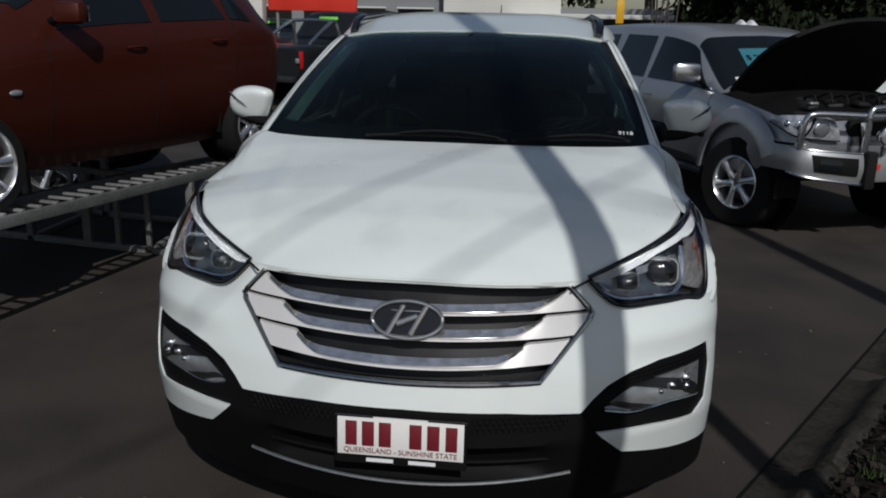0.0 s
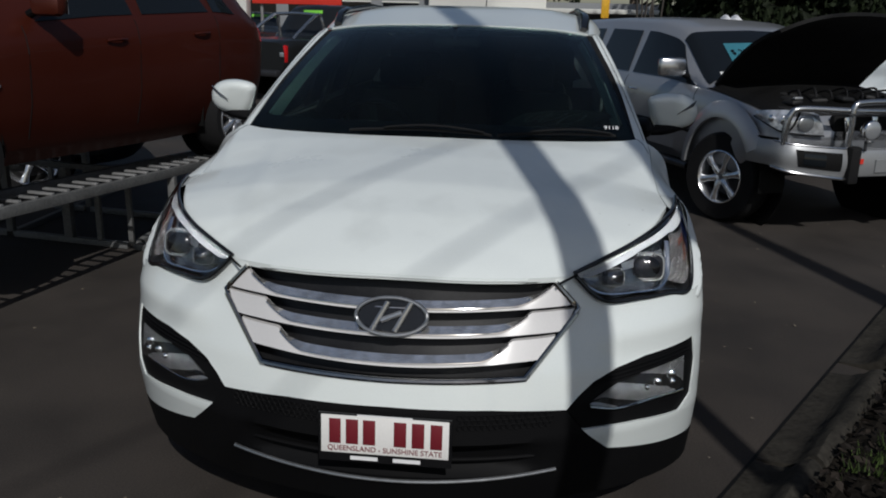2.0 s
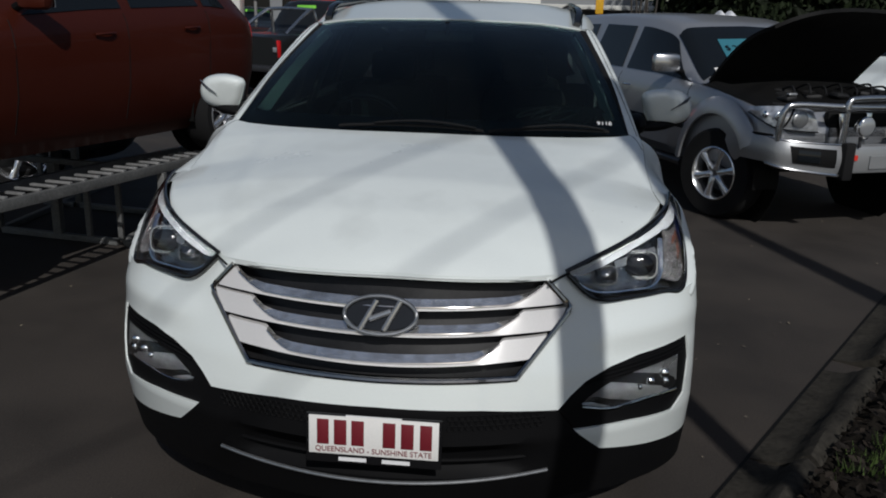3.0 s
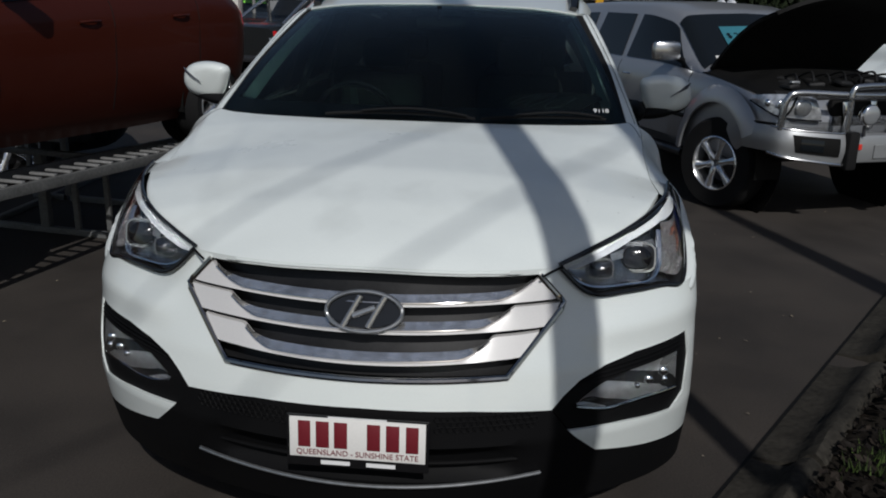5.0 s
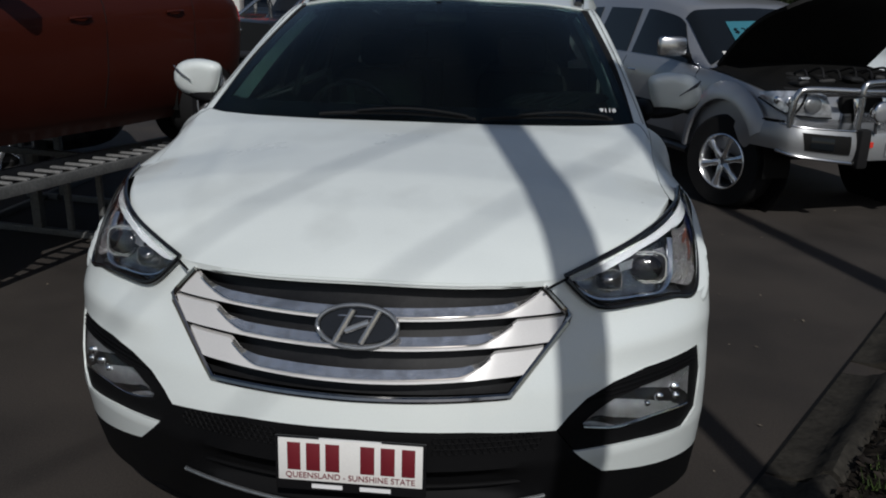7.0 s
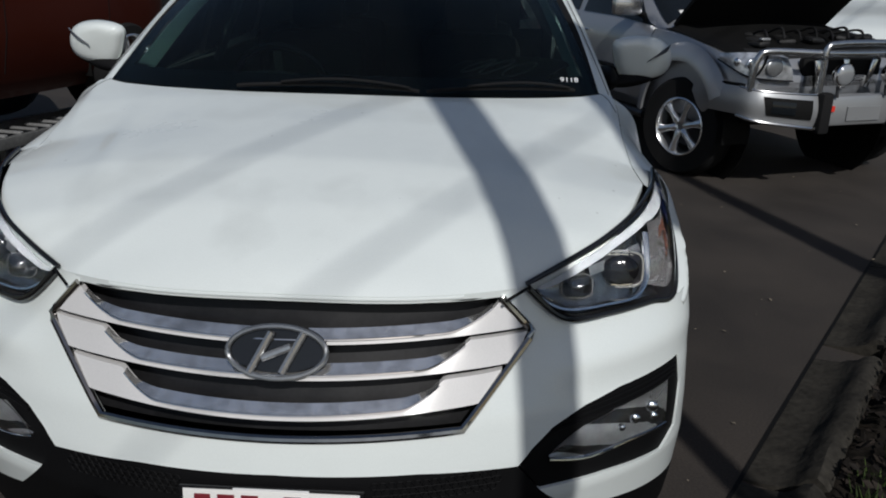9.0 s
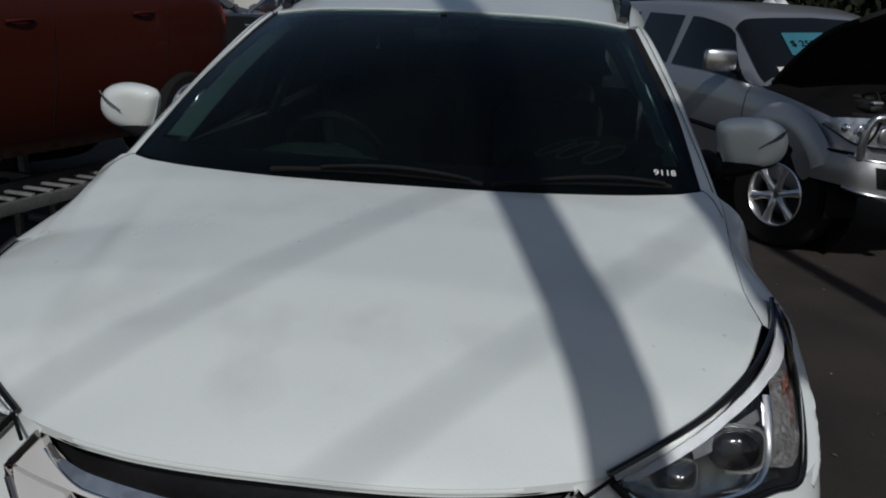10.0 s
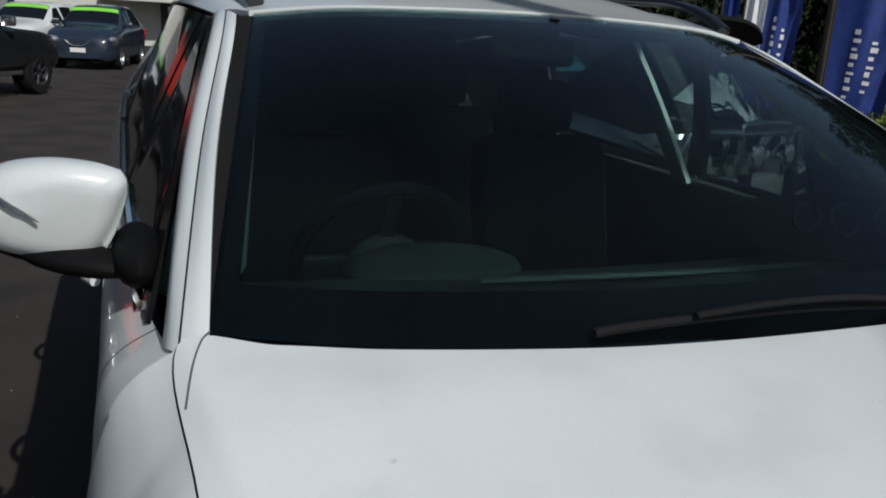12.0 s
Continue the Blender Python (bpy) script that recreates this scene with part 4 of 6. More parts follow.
        grid = [shell(a / 90, b / 44) for a in range(90) for b in range(23)]
        front_y = lambda x, z: min(grid, key=lambda q: (abs(q.x) - x) ** 2 + (q.z - z) ** 2).y
        wedge = spline((1.080, 1.310), (1.062, 1.301), (1.038, 1.285), (1.005, 1.262))
        ys = [front_y(*wedge(t / 6)) for t in range(7)]
        def lens_strip(u, v):
            x, z = wedge(u)
            w = 0.024 * (1 - u) ** 0.7 * (v - 0.5)
            return Vector((s * (x + 0.45 * w), float(np.interp(u * 6, range(7), ys)) - 0.0035, z + w))
        part("repeater", patch(lens_strip, 16, 5, 0.004 * s), REPEATER, mir, "smoky repeater lens")
        part("mirror_glass", patch(lambda u, v: Vector((s * (0.915 + 0.15 * u), 1.560 + 0.040 * u, 1.215 + 0.10 * v)), 4, 4, 0.003), CHROME, mir)
        foot = ball((0.100, 0.046, 0.024), (s * 0.955, 1.525, 1.192), (0, -s * 6, s * 24))
        part("mirror_foot", ball((0.040, 0.125, 0.044), (s * 0.872, 1.530, 1.196), bm=foot), PLASTIC, mir, "black mirror foot")

    def roof(u, v):
        s = 2 * u - 1
        y = 1.99 + 2.16 * v
        t = max(0.0, min(1.0, (y - 1.985) / 2.165))
        e = spline((0.634, 1.985, 1.580), (0.66, 2.4, 1.646), (0.655, 3.0, 1.658), (0.63, 3.6, 1.618), (0.60, 4.15, 1.53))(t)
        crown = 0.040 + 0.030 * math.sin(math.pi * min(1, 1.3 * t + 0.12))
        g = gtop(u)
        z = e[2] + (crown - 0.018 * math.sin(math.pi * t)) * (1 - s ** 4)
        k = max(0.0, 1 - v / 0.12)
        return Vector((e[0] * s * (1 - k) + g[0] * k * 1.015, y * (1 - k) + g[1] * k, z * (1 - k) + (g[2] + 0.004) * k))
    part("roof", skirt(patch(roof, 32, 34), 0.02), WHITE, car, "white roof")
    part("aerial", rod((0.02, 3.95, 1.60), (0.02, 4.08, 1.78), 0.006, 0.003), PLASTIC, car)
    # tail
    hind = between(spline((-0.60, 4.16, 1.525), (0, 4.20, 1.56), (0.60, 4.16, 1.525)), spline((-0.80, 4.60, 1.18), (0, 4.66, 1.19), (0.80, 4.60, 1.18)), (0, 0.02, 0.02))
    tg = part("rear_window", patch(hind, 20, 8, 0.005), FARGLASS, car, "dark rear window")
    tg.visible_shadow = False
    part("tailgate", patch(between(spline((-0.80, 4.605, 1.175), (0, 4.665, 1.185), (0.80, 4.605, 1.175)), spline((-0.84, 4.58, 0.30), (0, 4.68, 0.30), (0.84, 4.58, 0.30)), (0, 0.05, 0)), 20, 12, 0.02), WHITE, car)
    for s in (-1, 1):
        part("tail_lamp", box((0.22, 0.10, 0.16), (s * 0.74, 4.63, 1.02), (0, 0, s * 18), 0.03), REDLENS, car)
        part("rear_pillar", patch((lambda f: f if s > 0 else mirrored(f))(between(spline((0.64, 4.15, 1.50), (0.70, 4.42, 1.32), (0.79, 4.60, 1.18)), spline((0.70, 4.03, 1.49), (0.80, 4.2, 1.34), (0.86, 4.4, 1.22)))), 10, 4, 0.014), WHITE, car)

    # cabin
    part("cabin_floor", box((1.70, 3.3, 0.03), (0, 2.75, 0.36)), DARKTRIM, car)
    part("bulkhead", box((1.60, 0.03, 0.72), (0, 1.24, 0.72)), DARKTRIM, car)
    dash = part("dashboard", patch(lambda u, v: Vector(((u - 0.5) * 1.52, 1.16 + 0.10 * (2 * u - 1) ** 2 * (1 - v) + 0.52 * v, 1.150 - 0.055 * v + 0.035 * math.sin(math.pi * min(1, v * 1.2)) - 0.10 * max(0, v - 0.85) / 0.15)), 30, 16, 0.03), DASH, car, "dark dashboard")
    part("dash_front", box((1.50, 0.05, 0.42), (0, 1.70, 0.86), (12, 0, 0), 0.02), DARKTRIM, dash)
    part("dash_vent", tube(lambda t: Vector((-0.35 + 0.95 * t, 1.33 + 0.03 * (2 * t - 1) ** 2, 1.172)), 16, 0.012, 6, flat=0.4), GREYTRIM, dash)
    part("instrument_hood", ball((0.17, 0.11, 0.035), (-0.37, 1.52, 1.150)), DARKTRIM, dash)
    wheel_c = Matrix.Translation((-0.38, 1.80, 1.085)) @ pose(0, 0, 0, -65, 0, 0)
    sw = part("steering_wheel", moved(tube(lambda t: Vector((0.185 * math.cos(6.2832 * t), 0.185 * math.sin(6.2832 * t), 0)), 40, 0.016, 8), wheel_c), WHEELRIM, car, "black steering wheel")
    part("wheel_centre", moved(ball((0.085, 0.07, 0.03)), wheel_c), DARKTRIM, sw)
    for a in (0, 180, 270):
        part("wheel_spoke", moved(box((0.12, 0.03, 0.015), (0.11, 0, 0), bevel=0.004), wheel_c @ pose(0, 0, 0, 0, 0, a)), DARKTRIM, sw)
    for x, y in ((-0.37, 2.45), (0.37, 2.45), (-0.37, 3.35), (0.37, 3.35)):
        seat = part("seat", box((0.50, 0.52, 0.16), (x, y - 0.25, 0.62), (4, 0, 0), 0.05), FABRIC, car)
        part("backrest", box((0.48, 0.15, 0.62), (x, y + 0.04, 0.95), (-14, 0, 0), 0.07), FABRIC, seat)
        part("headrest", box((0.26, 0.09, 0.17), (x, y + 0.14, 1.34), (-10, 0, 0), 0.04), FABRIC, seat)
    # Added dark boards, no car part: they keep bright background out of the cabin.
    part("cabin_block", box((1.70, 0.03, 0.62), (0, 4.0, 0.86)), DARKTRIM, car)
    part("cabin_block", box((1.36, 0.03, 1.12), (0, 4.02, 1.03)), DARKTRIM, car)
    im = part("cabin_mirror", box((0.23, 0.03, 0.065), (0.0, 1.92, 1.525), (-8, 0, 8), 0.015), GLOSSBLACK, car)
    part("mirror_stem", rod((0, 1.84, 1.54), (0, 1.83, 1.60), 0.012), PLASTIC, im)
    part("roof_console", box((0.2, 0.18, 0.03), (0, 2.06, 1.575), (4, 0, 0), 0.01), GREYTRIM, car)
    for s in (-1, 1):
        m = (lambda f: f) if s > 0 else mirrored
        part("inner_pillar", patch(m(between(spline((0.80, 1.42, 1.16), (0.71, 1.72, 1.36), (0.625, 2.06, 1.545)), spline((0.845, 1.50, 1.14), (0.765, 1.78, 1.34), (0.675, 2.14, 1.535)), (-0.012, 0, 0))), 16, 4, 0.012), LITTRIM, car, "grey inner pillar trim")
        # Right belt pillar in the lit tone, left dark: light painted by colour.
        part("belt_pillar", patch(m(between(spline((0.83, 2.36, 1.12), (0.755, 2.45, 1.36), (0.675, 2.53, 1.56)), spline((0.83, 2.44, 1.12), (0.755, 2.54, 1.36), (0.675, 2.62, 1.56)), (-0.012, 0, 0))), 12, 3, 0.02), LITTRIM if s > 0 else DARKTRIM, car)
        part("pillar_trim", patch(lambda u, v: screen_f(0.5 + s * 0.460, 0.13 + 0.82 * v) + Vector((-s * (0.008 + 0.012 * (1 - v)) * u, 0.022 + 0.10 * u, -0.022 - 0.02 * u)), 3, 16, 0.004), LITTRIM, car, "grey windscreen pillar trim")
        part("door_card", box((0.04, 1.9, 0.55), (s * 0.865, 2.35, 0.86), bevel=0.012), DARKTRIM, car)
        part("load_trim", box((0.02, 0.86, 0.6), (s * 0.835, 3.68, 0.88)), DARKTRIM, car)
        part("sun_visor", box((0.36, 0.16, 0.02), (s * 0.33, 2.04, 1.578), (6, 0, 0), 0.008), GREYTRIM, car)
    part("headlining", patch(lambda u, v: roof(0.04 + 0.92 * u, 0.06 + 0.92 * v) + Vector((0, 0, -0.045)), 12, 12, 0.01), GREYTRIM, car)
    card_low = spline((0.35, 1.62, 1.225), (0.25, 1.40, 1.192), (0.36, 1.29, 1.19), (0.56, 1.20, 1.19))
    card_top = spline((0.355, 1.63, 1.226), (0.45, 1.60, 1.245), (0.60, 1.53, 1.262), (0.74, 1.40, 1.262))
    sheet = between(card_low, card_top, (0, 0, 0.012))
    sign = part("dash_card", patch(sheet, 24, 8, 0.003), BRONZE, dash, "black card with pale bars lying on the dashboard")
    for k in range(3):
        part("card_bar", tube(lambda t: sheet(0.52 + 0.14 * k + 0.05 * math.cos(6.28 * t), 0.48 + 0.24 * math.sin(6.28 * t)) + Vector((0, -0.004, 0.006)), 18, 0.0035, 5), DULLBAR, sign)
    return car


build_suv()


# ---- other vehicles ----
def vehicle(name, label, paint, stations, m, wheels, spokes=6, side_windows=(), screens=(), rim=0.68, dark_rims=False, track=0.76, lamps="", glass_from=7.15, tuck=0.0, steer=0, arch=0.055, group="parked cars"):
    """A car lofted through stations (y, bottom, belt, top, half width, half width of the top), with its front at y = 0."""
    ob = thing(name, label, "car", m, group)
    st = np.array(stations, float)
    fs = [lambda y, k=k: float(np.interp(y, st[:, 0], st[:, k])) for k in range(1, 6)]
    smooth_y = np.linspace(st[0, 0], st[-1, 0], 64)
    table = np.array([[f(y) for f in fs] for y in smooth_y])
    for _ in range(2):
        table[1:-1] = 0.25 * table[:-2] + 0.5 * table[1:-1] + 0.25 * table[2:]

    def section(y):
        zb, zs, zt, w, wt = (float(np.interp(y, smooth_y, table[:, k])) for k in range(5))
        return [(0, zb), (w * (0.86 - 0.06 * tuck), zb), (w * (0.97 - 0.06 * tuck), zb + 0.10), (w * (1 - 0.015 * tuck), zb + 0.45 * (zs - zb)), (w * (0.992 + 0.008 * tuck), zs - 0.16), (w * 0.975, zs - 0.06), (w * 0.935, zs), (wt + 0.03, zt - 0.055), (wt - 0.03, zt - 0.015), (wt * 0.6, zt), (0, zt + 0.012)]

    def surf(y, s, sx=1, out=0.0):
        sec = section(y)
        i = min(int(s), len(sec) - 2)
        u = s - i
        x, z = (sec[i][0] * (1 - u) + sec[i + 1][0] * u, sec[i][1] * (1 - u) + sec[i + 1][1] * u)
        n = Vector((sec[i + 1][1] - sec[i][1], -(sec[i + 1][0] - sec[i][0]))).normalized()
        return Vector((sx * (x + n.x * out), y, z + n.y * out))
    n = 11
    bm = bmesh.new()
    rings = []
    for y in smooth_y:
        sec = section(y)
        rings.append([bm.verts.new((x, y, z)) for x, z in sec] + [bm.verts.new((-x, y, z)) for x, z in sec[-2:0:-1]])
    for a, b in zip(rings, rings[1:]):
        for k in range(len(a)):
            bm.faces.new((a[k], a[(k + 1) % len(a)], b[(k + 1) % len(a)], b[k]))
    bm.faces.new(rings[0])
    bm.faces.new(rings[-1][::-1])
    body = part("body", bm, paint, ob)
    r, ys = wheels
    half = max(st[:, 4])
    for yc in ys:
        cut(body, [rod((s * (half - 0.30), yc, r + 0.02), (s * (half + 0.2), yc, r + 0.02), r + arch, seg=40) for s in (-1, 1)])
        for s in (-1, 1):
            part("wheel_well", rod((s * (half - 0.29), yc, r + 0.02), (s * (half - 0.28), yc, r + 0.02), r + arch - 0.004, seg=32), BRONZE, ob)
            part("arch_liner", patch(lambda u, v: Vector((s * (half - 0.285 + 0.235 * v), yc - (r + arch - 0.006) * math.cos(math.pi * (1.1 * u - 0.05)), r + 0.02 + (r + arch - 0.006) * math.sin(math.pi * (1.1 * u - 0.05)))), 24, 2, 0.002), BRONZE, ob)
            hub = wheel(ob, (s * track, yc, r), r, 0.22, spokes, s, rim, dark_rims)
            hub.rotation_euler = (0, 0, radians(steer) if yc == min(ys) else 0)
    for p in body.data.polygons:
        p.use_smooth = True
    body.data.set_sharp_from_angle(angle=radians(38))
    for y0, y1, f0, f1 in side_windows:
        for s in (-1, 1):
            part("side_window", patch(lambda u, v: surf(y0 + (y1 - y0) * u + (f0 * (1 - u) - f1 * u) * v, 6.06 + 0.80 * v, s, 0.006), 16, 6, 0.004 * s), FARGLASS, ob)
    for y0, y1 in screens:
        part("windscreen" if y0 < 2.5 else "rear_window", patch(lambda u, v: surf(y0 + (y1 - y0) * v, glass_from + (10 - glass_from) * (1 - abs(2 * u - 1)), 1 if u > 0.5 else -1, 0.007), 20, 10, 0.004), FARGLASS, ob)
    return ob, surf


def details(ob, surf, doors, lamp_y, lamp_z, mirror_y, mirror_x, paint, lamp_w=0.22, grille=True, tail_y=None, tail_z=0.9, half=0.85, belt=1.0):
    for s in (-1, 1):
        for y in doors:
            part("door_seam", tube(lambda t: surf(y + 0.02 * t, 2.2 + 3.7 * t, s, 0.0), 14, 0.0035, 5), BRONZE, ob)
        for a, b in zip(doors, doors[1:]):
            part("door_handle", tube(lambda t: surf(b - 0.12 - 0.17 * t, 4.35, s, 0.012 + 0.016 * math.sin(3.14 * t)), 8, 0.010, 6), CHROME if paint is not ORANGE else ORANGE, ob)
        part("headlamp", ball((lamp_w, 0.12, 0.085), (s * (half - 0.17), lamp_y, lamp_z), (0, s * -8, s * 30)), LAMPLENS, ob, "clear headlamp")
        big = 1.3 if paint is CHROME else 1.0
        mir = part("door_mirror", box((0.20 * big, 0.10, 0.13 * big), (s * (mirror_x + 0.10 * big), mirror_y, belt + 0.10 * big), (0, 0, s * 8), 0.04), STEEL if paint is CHROME else paint, ob)
        part("mirror_glass", box((0.16, 0.004, 0.10), (s * (mirror_x + 0.10), mirror_y + 0.052, belt + 0.10), (0, 0, s * 8)), CHROME, mir)
        part("mirror_foot", rod((s * (mirror_x - 0.06), mirror_y, belt + 0.04), (s * (mirror_x + 0.04), mirror_y, belt + 0.08), 0.025), PLASTIC, mir)
        if tail_y:
            part("tail_lamp", box((0.10, 0.10, 0.30), (s * (half - 0.06), tail_y, tail_z), (0, 0, s * 12), 0.03), REDLENS, ob, "red tail lamp")


# small orange hatchback, nose down on a display ramp
def build_hatch(name, label, paint, m):
    st = [(0.0, 0.28, 0.60, 0.66, 0.55, 0.45), (0.12, 0.22, 0.72, 0.80, 0.74, 0.58), (0.45, 0.19, 0.84, 0.95, 0.82, 0.66), (0.95, 0.19, 0.93, 1.06, 0.835, 0.68), (1.25, 0.19, 0.98, 1.15, 0.84, 0.66), (1.95, 0.19, 1.02, 1.47, 0.84, 0.54), (2.5, 0.19, 1.045, 1.51, 0.84, 0.55), (3.1, 0.20, 1.075, 1.49, 0.84, 0.54), (3.55, 0.24, 1.05, 1.42, 0.82, 0.51), (3.78, 0.30, 1.02, 1.10, 0.76, 0.55), (3.84, 0.40, 0.80, 0.84, 0.66, 0.5)]
    ob, surf = vehicle(name, label, paint, st, m, (0.29, (0.78, 3.23)), 7, ((1.42, 2.22, 0.52, 0.02), (2.31, 3.02, 0.02, 0.12), (3.08, 3.36, 0.0, 0.16)), ((1.24, 1.92), (3.52, 3.72)), rim=0.76, track=0.750, tuck=1.0)
    details(ob, surf, (1.30, 2.20, 3.06), 0.30, 0.68, 1.42, 0.80, paint, 0.16, half=0.82, belt=1.0)
    for s in (-1, 1):
        part("tail_lamp", patch(lambda u, v: surf(3.72 + 0.05 * u, 4.2 + 1.3 * v, s, 0.004), 6, 8, 0.004 * s), REDLENS, ob, "red tail lamp")
    for s in (-1, 1):
        part("side_repeater", ball((0.012, 0.045, 0.018), surf(1.06, 3.5, s, 0.004)), LAMPLENS, ob, "clear side repeater")
    return ob


hatch_m = Matrix.Translation((-2.535, 3.909, 0.62)) @ pose(0, 0, 0, -0.6, 0, -15.5) @ Matrix.Scale(0.932, 4) @ Matrix.Translation((0, -3.23, 0))
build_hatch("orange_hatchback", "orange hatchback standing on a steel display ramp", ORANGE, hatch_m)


# silver four-wheel-drive with raised bonnet and bull bar
def build_ute():
    st = [(0.0, 0.70, 0.80, 0.84, 0.76, 0.64), (0.07, 0.68, 0.93, 0.985, 0.86, 0.72), (0.24, 0.66, 0.965, 1.015, 0.89, 0.735), (0.35, 0.40, 1.00, 1.045, 0.915, 0.75), (0.8, 0.40, 1.07, 1.10, 0.92, 0.75), (1.16, 0.40, 1.09, 1.15, 0.92, 0.73), (1.80, 0.40, 1.11, 1.605, 0.92, 0.63), (2.25, 0.40, 1.11, 1.68, 0.92, 0.64), (3.3, 0.40, 1.12, 1.69, 0.92, 0.64), (4.2, 0.42, 1.13, 1.66, 0.91, 0.62), (4.55, 0.45, 1.13, 1.60, 0.90, 0.58), (4.7, 0.50, 1.0, 1.1, 0.86, 0.55)]
    m = Matrix.Translation((2.875, 5.29, 0)) @ pose(0, 0, 0, 0, 0, 21) @ Matrix.Translation((0, -0.62, 0))
    ob, surf = vehicle("silver_four_wheel_drive", "silver four-wheel-drive with raised bonnet, bull bar and price card", SILVER, st, m, (0.385, (0.62, 3.82)), 6, ((1.19, 2.44, 0.53, 0.02), (2.54, 3.3, 0.02, 0.06), (3.42, 4.2, 0.02, 0.16)), ((1.15, 1.76), (4.48, 4.62)), track=0.835, rim=0.60, glass_from=6.93, steer=16, arch=0.105)
    details(ob, surf, (1.15, 2.49, 3.36), 0.5, 0.85, 1.44, 0.86, CHROME, 0.02, half=0.70, belt=1.12, tail_y=4.62)
    for s in (-1, 1):
        lamp_low = spline((0.905, 0.26, 0.945), (0.86, 0.08, 0.875), (0.80, 0.0, 0.845), (0.62, -0.03, 0.825), (0.46, -0.03, 0.815))
        lamp_top = spline((0.905, 0.26, 0.985), (0.85, 0.12, 1.005), (0.74, 0.0, 1.015), (0.62, -0.03, 1.005), (0.54, -0.03, 0.985))

        def lamp_face(u, v, out=0.0):
            p = lamp_low(u) * (1 - v) + lamp_top(u) * v
            return Vector((s * (p[0] + out * 0.5), p[1] - out - 0.02 * math.sin(math.pi * v), p[2]))
        front_lamp = part("headlamp", patch(lamp_face, 20, 8, -0.03 * s), CLEARLAMP, ob, "clear headlamp")
        part("bulb", ball((0.072, 0.012, 0.060), lamp_face(0.70, 0.48, 0.004)), DULLCHROME, front_lamp)
        part("bulb", ball((0.045, 0.014, 0.045), lamp_face(0.42, 0.52, 0.004)), BRIGHT, front_lamp)
        part("bulb", ball((0.02, 0.03, 0.03), lamp_face(0.22, 0.5, 0.004)), BRIGHT, front_lamp)
        part("divider", tube(lambda t: lamp_face(0.54 + 0.04 * t, 0.06 + 0.88 * t, 0.006), 6, 0.008, 6), PLASTIC, front_lamp)
        part("lamp_edge", tube(lambda t: lamp_face(t, 0.0, 0.004), 16, 0.006, 6), GLOSSBLACK, front_lamp)
    # engine bay and raised bonnet
    part("engine_bay", box((1.42, 0.84, 0.10), (0, 0.52, 0.985), (4, 0, 0), 0.03), ENGINE, ob, "black engine bay")
    # Black sheet laid over the body top, standing for the open bay's darkness.
    part("bay_dark", patch(lambda u, v: surf(0.13 + 0.95 * v, 6.35 + 3.65 * (1 - abs(2 * u - 1)), 1 if u > 0.5 else -1, 0.008), 24, 10, 0.004), BRONZE, ob)
    for k in range(12):
        x, y = -0.55 + 0.10 * k, 0.28 + 0.38 * ((k * 7) % 5) / 5
        part("engine_cover", box((0.11, 0.16, 0.05), (x, y, 1.045 + 0.012 * (k % 3)), (6 * (k % 3) - 6, 5 * (k % 4) - 8, 20 * k), 0.03), ENGINE, ob)
    part("battery_cap", box((0.08, 0.04, 0.02), (-0.55, 0.22, 1.085), bevel=0.01), SATIN, ob)
    for k in range(7):
        part("hose", tube(spline((-0.5 + 0.15 * k, 0.25, 1.08), (-0.42 + 0.15 * k, 0.40, 1.13 + 0.02 * (k % 2)), (-0.36 + 0.13 * k, 0.62, 1.08)), 10, 0.010, 6), ENGINE if k % 4 else DARKMETAL, ob)
    hinge = Vector((0, 1.06, 1.13))

    def lid(u, v):
        s = 2 * u - 1
        d = 1.02 * v * (1 - 0.10 * s ** 4 * v)
        p = Vector((s * (0.76 - 0.05 * v * v), -d * math.cos(radians(36)), d * math.sin(radians(36)) + 0.075 * math.sin(math.pi * v) - 0.06 * s * s * (0.4 + v)))
        return hinge + p
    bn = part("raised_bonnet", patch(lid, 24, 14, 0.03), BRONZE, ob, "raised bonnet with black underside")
    part("bonnet_skin", patch(lambda u, v: lid(u, v) + Vector((0, 0.014, 0.020)), 24, 14, 0.004), SILVER, bn)
    part("prop_rod", rod((0.55, 0.15, 1.05), (0.58, 0.30, 1.52), 0.008), DARKMETAL, bn)
    # grille
    part("grille", box((0.72, 0.06, 0.22), (0, 0.03, 0.86), bevel=0.02), BRONZE, ob)
    for x in (-0.24, 0, 0.24):
        part("grille_bar", box((0.05, 0.03, 0.22), (x, -0.02, 0.86), (0, x * 60, 0), 0.01), CHROME, ob)
    # bull bar
    bar = part("bull_bar", box((0.66, 0.12, 0.22), (0, -0.15, 0.62), bevel=0.03), SATIN, ob, "polished alloy bull bar with driving lamps")
    # Added black box that stands for the shade below the bumper.
    part("under_shade", box((1.46, 0.5, 0.06), (0, 0.24, 0.50), (-8, 0, 0), 0.02), BRONZE, ob, "dark box added as shade under the nose")
    part("top_hoop", tube(spline((-0.84, -0.06, 0.76), (-0.845, -0.07, 0.90), (-0.82, -0.08, 1.00), (-0.74, -0.10, 1.035), (-0.37, -0.16, 1.025), (0, -0.17, 1.02), (0.37, -0.16, 1.025), (0.74, -0.10, 1.035), (0.82, -0.08, 1.00), (0.845, -0.07, 0.90), (0.84, -0.06, 0.76)), 60, 0.026, 12), STEEL, bar)
    part("centre_hoop", tube(spline((-0.355, -0.18, 0.66), (-0.355, -0.19, 0.9), (-0.35, -0.19, 1.06), (-0.26, -0.19, 1.09), (0, -0.19, 1.095), (0.26, -0.19, 1.09), (0.35, -0.19, 1.06), (0.355, -0.19, 0.9), (0.355, -0.18, 0.66)), 50, 0.024, 12), STEEL, bar)
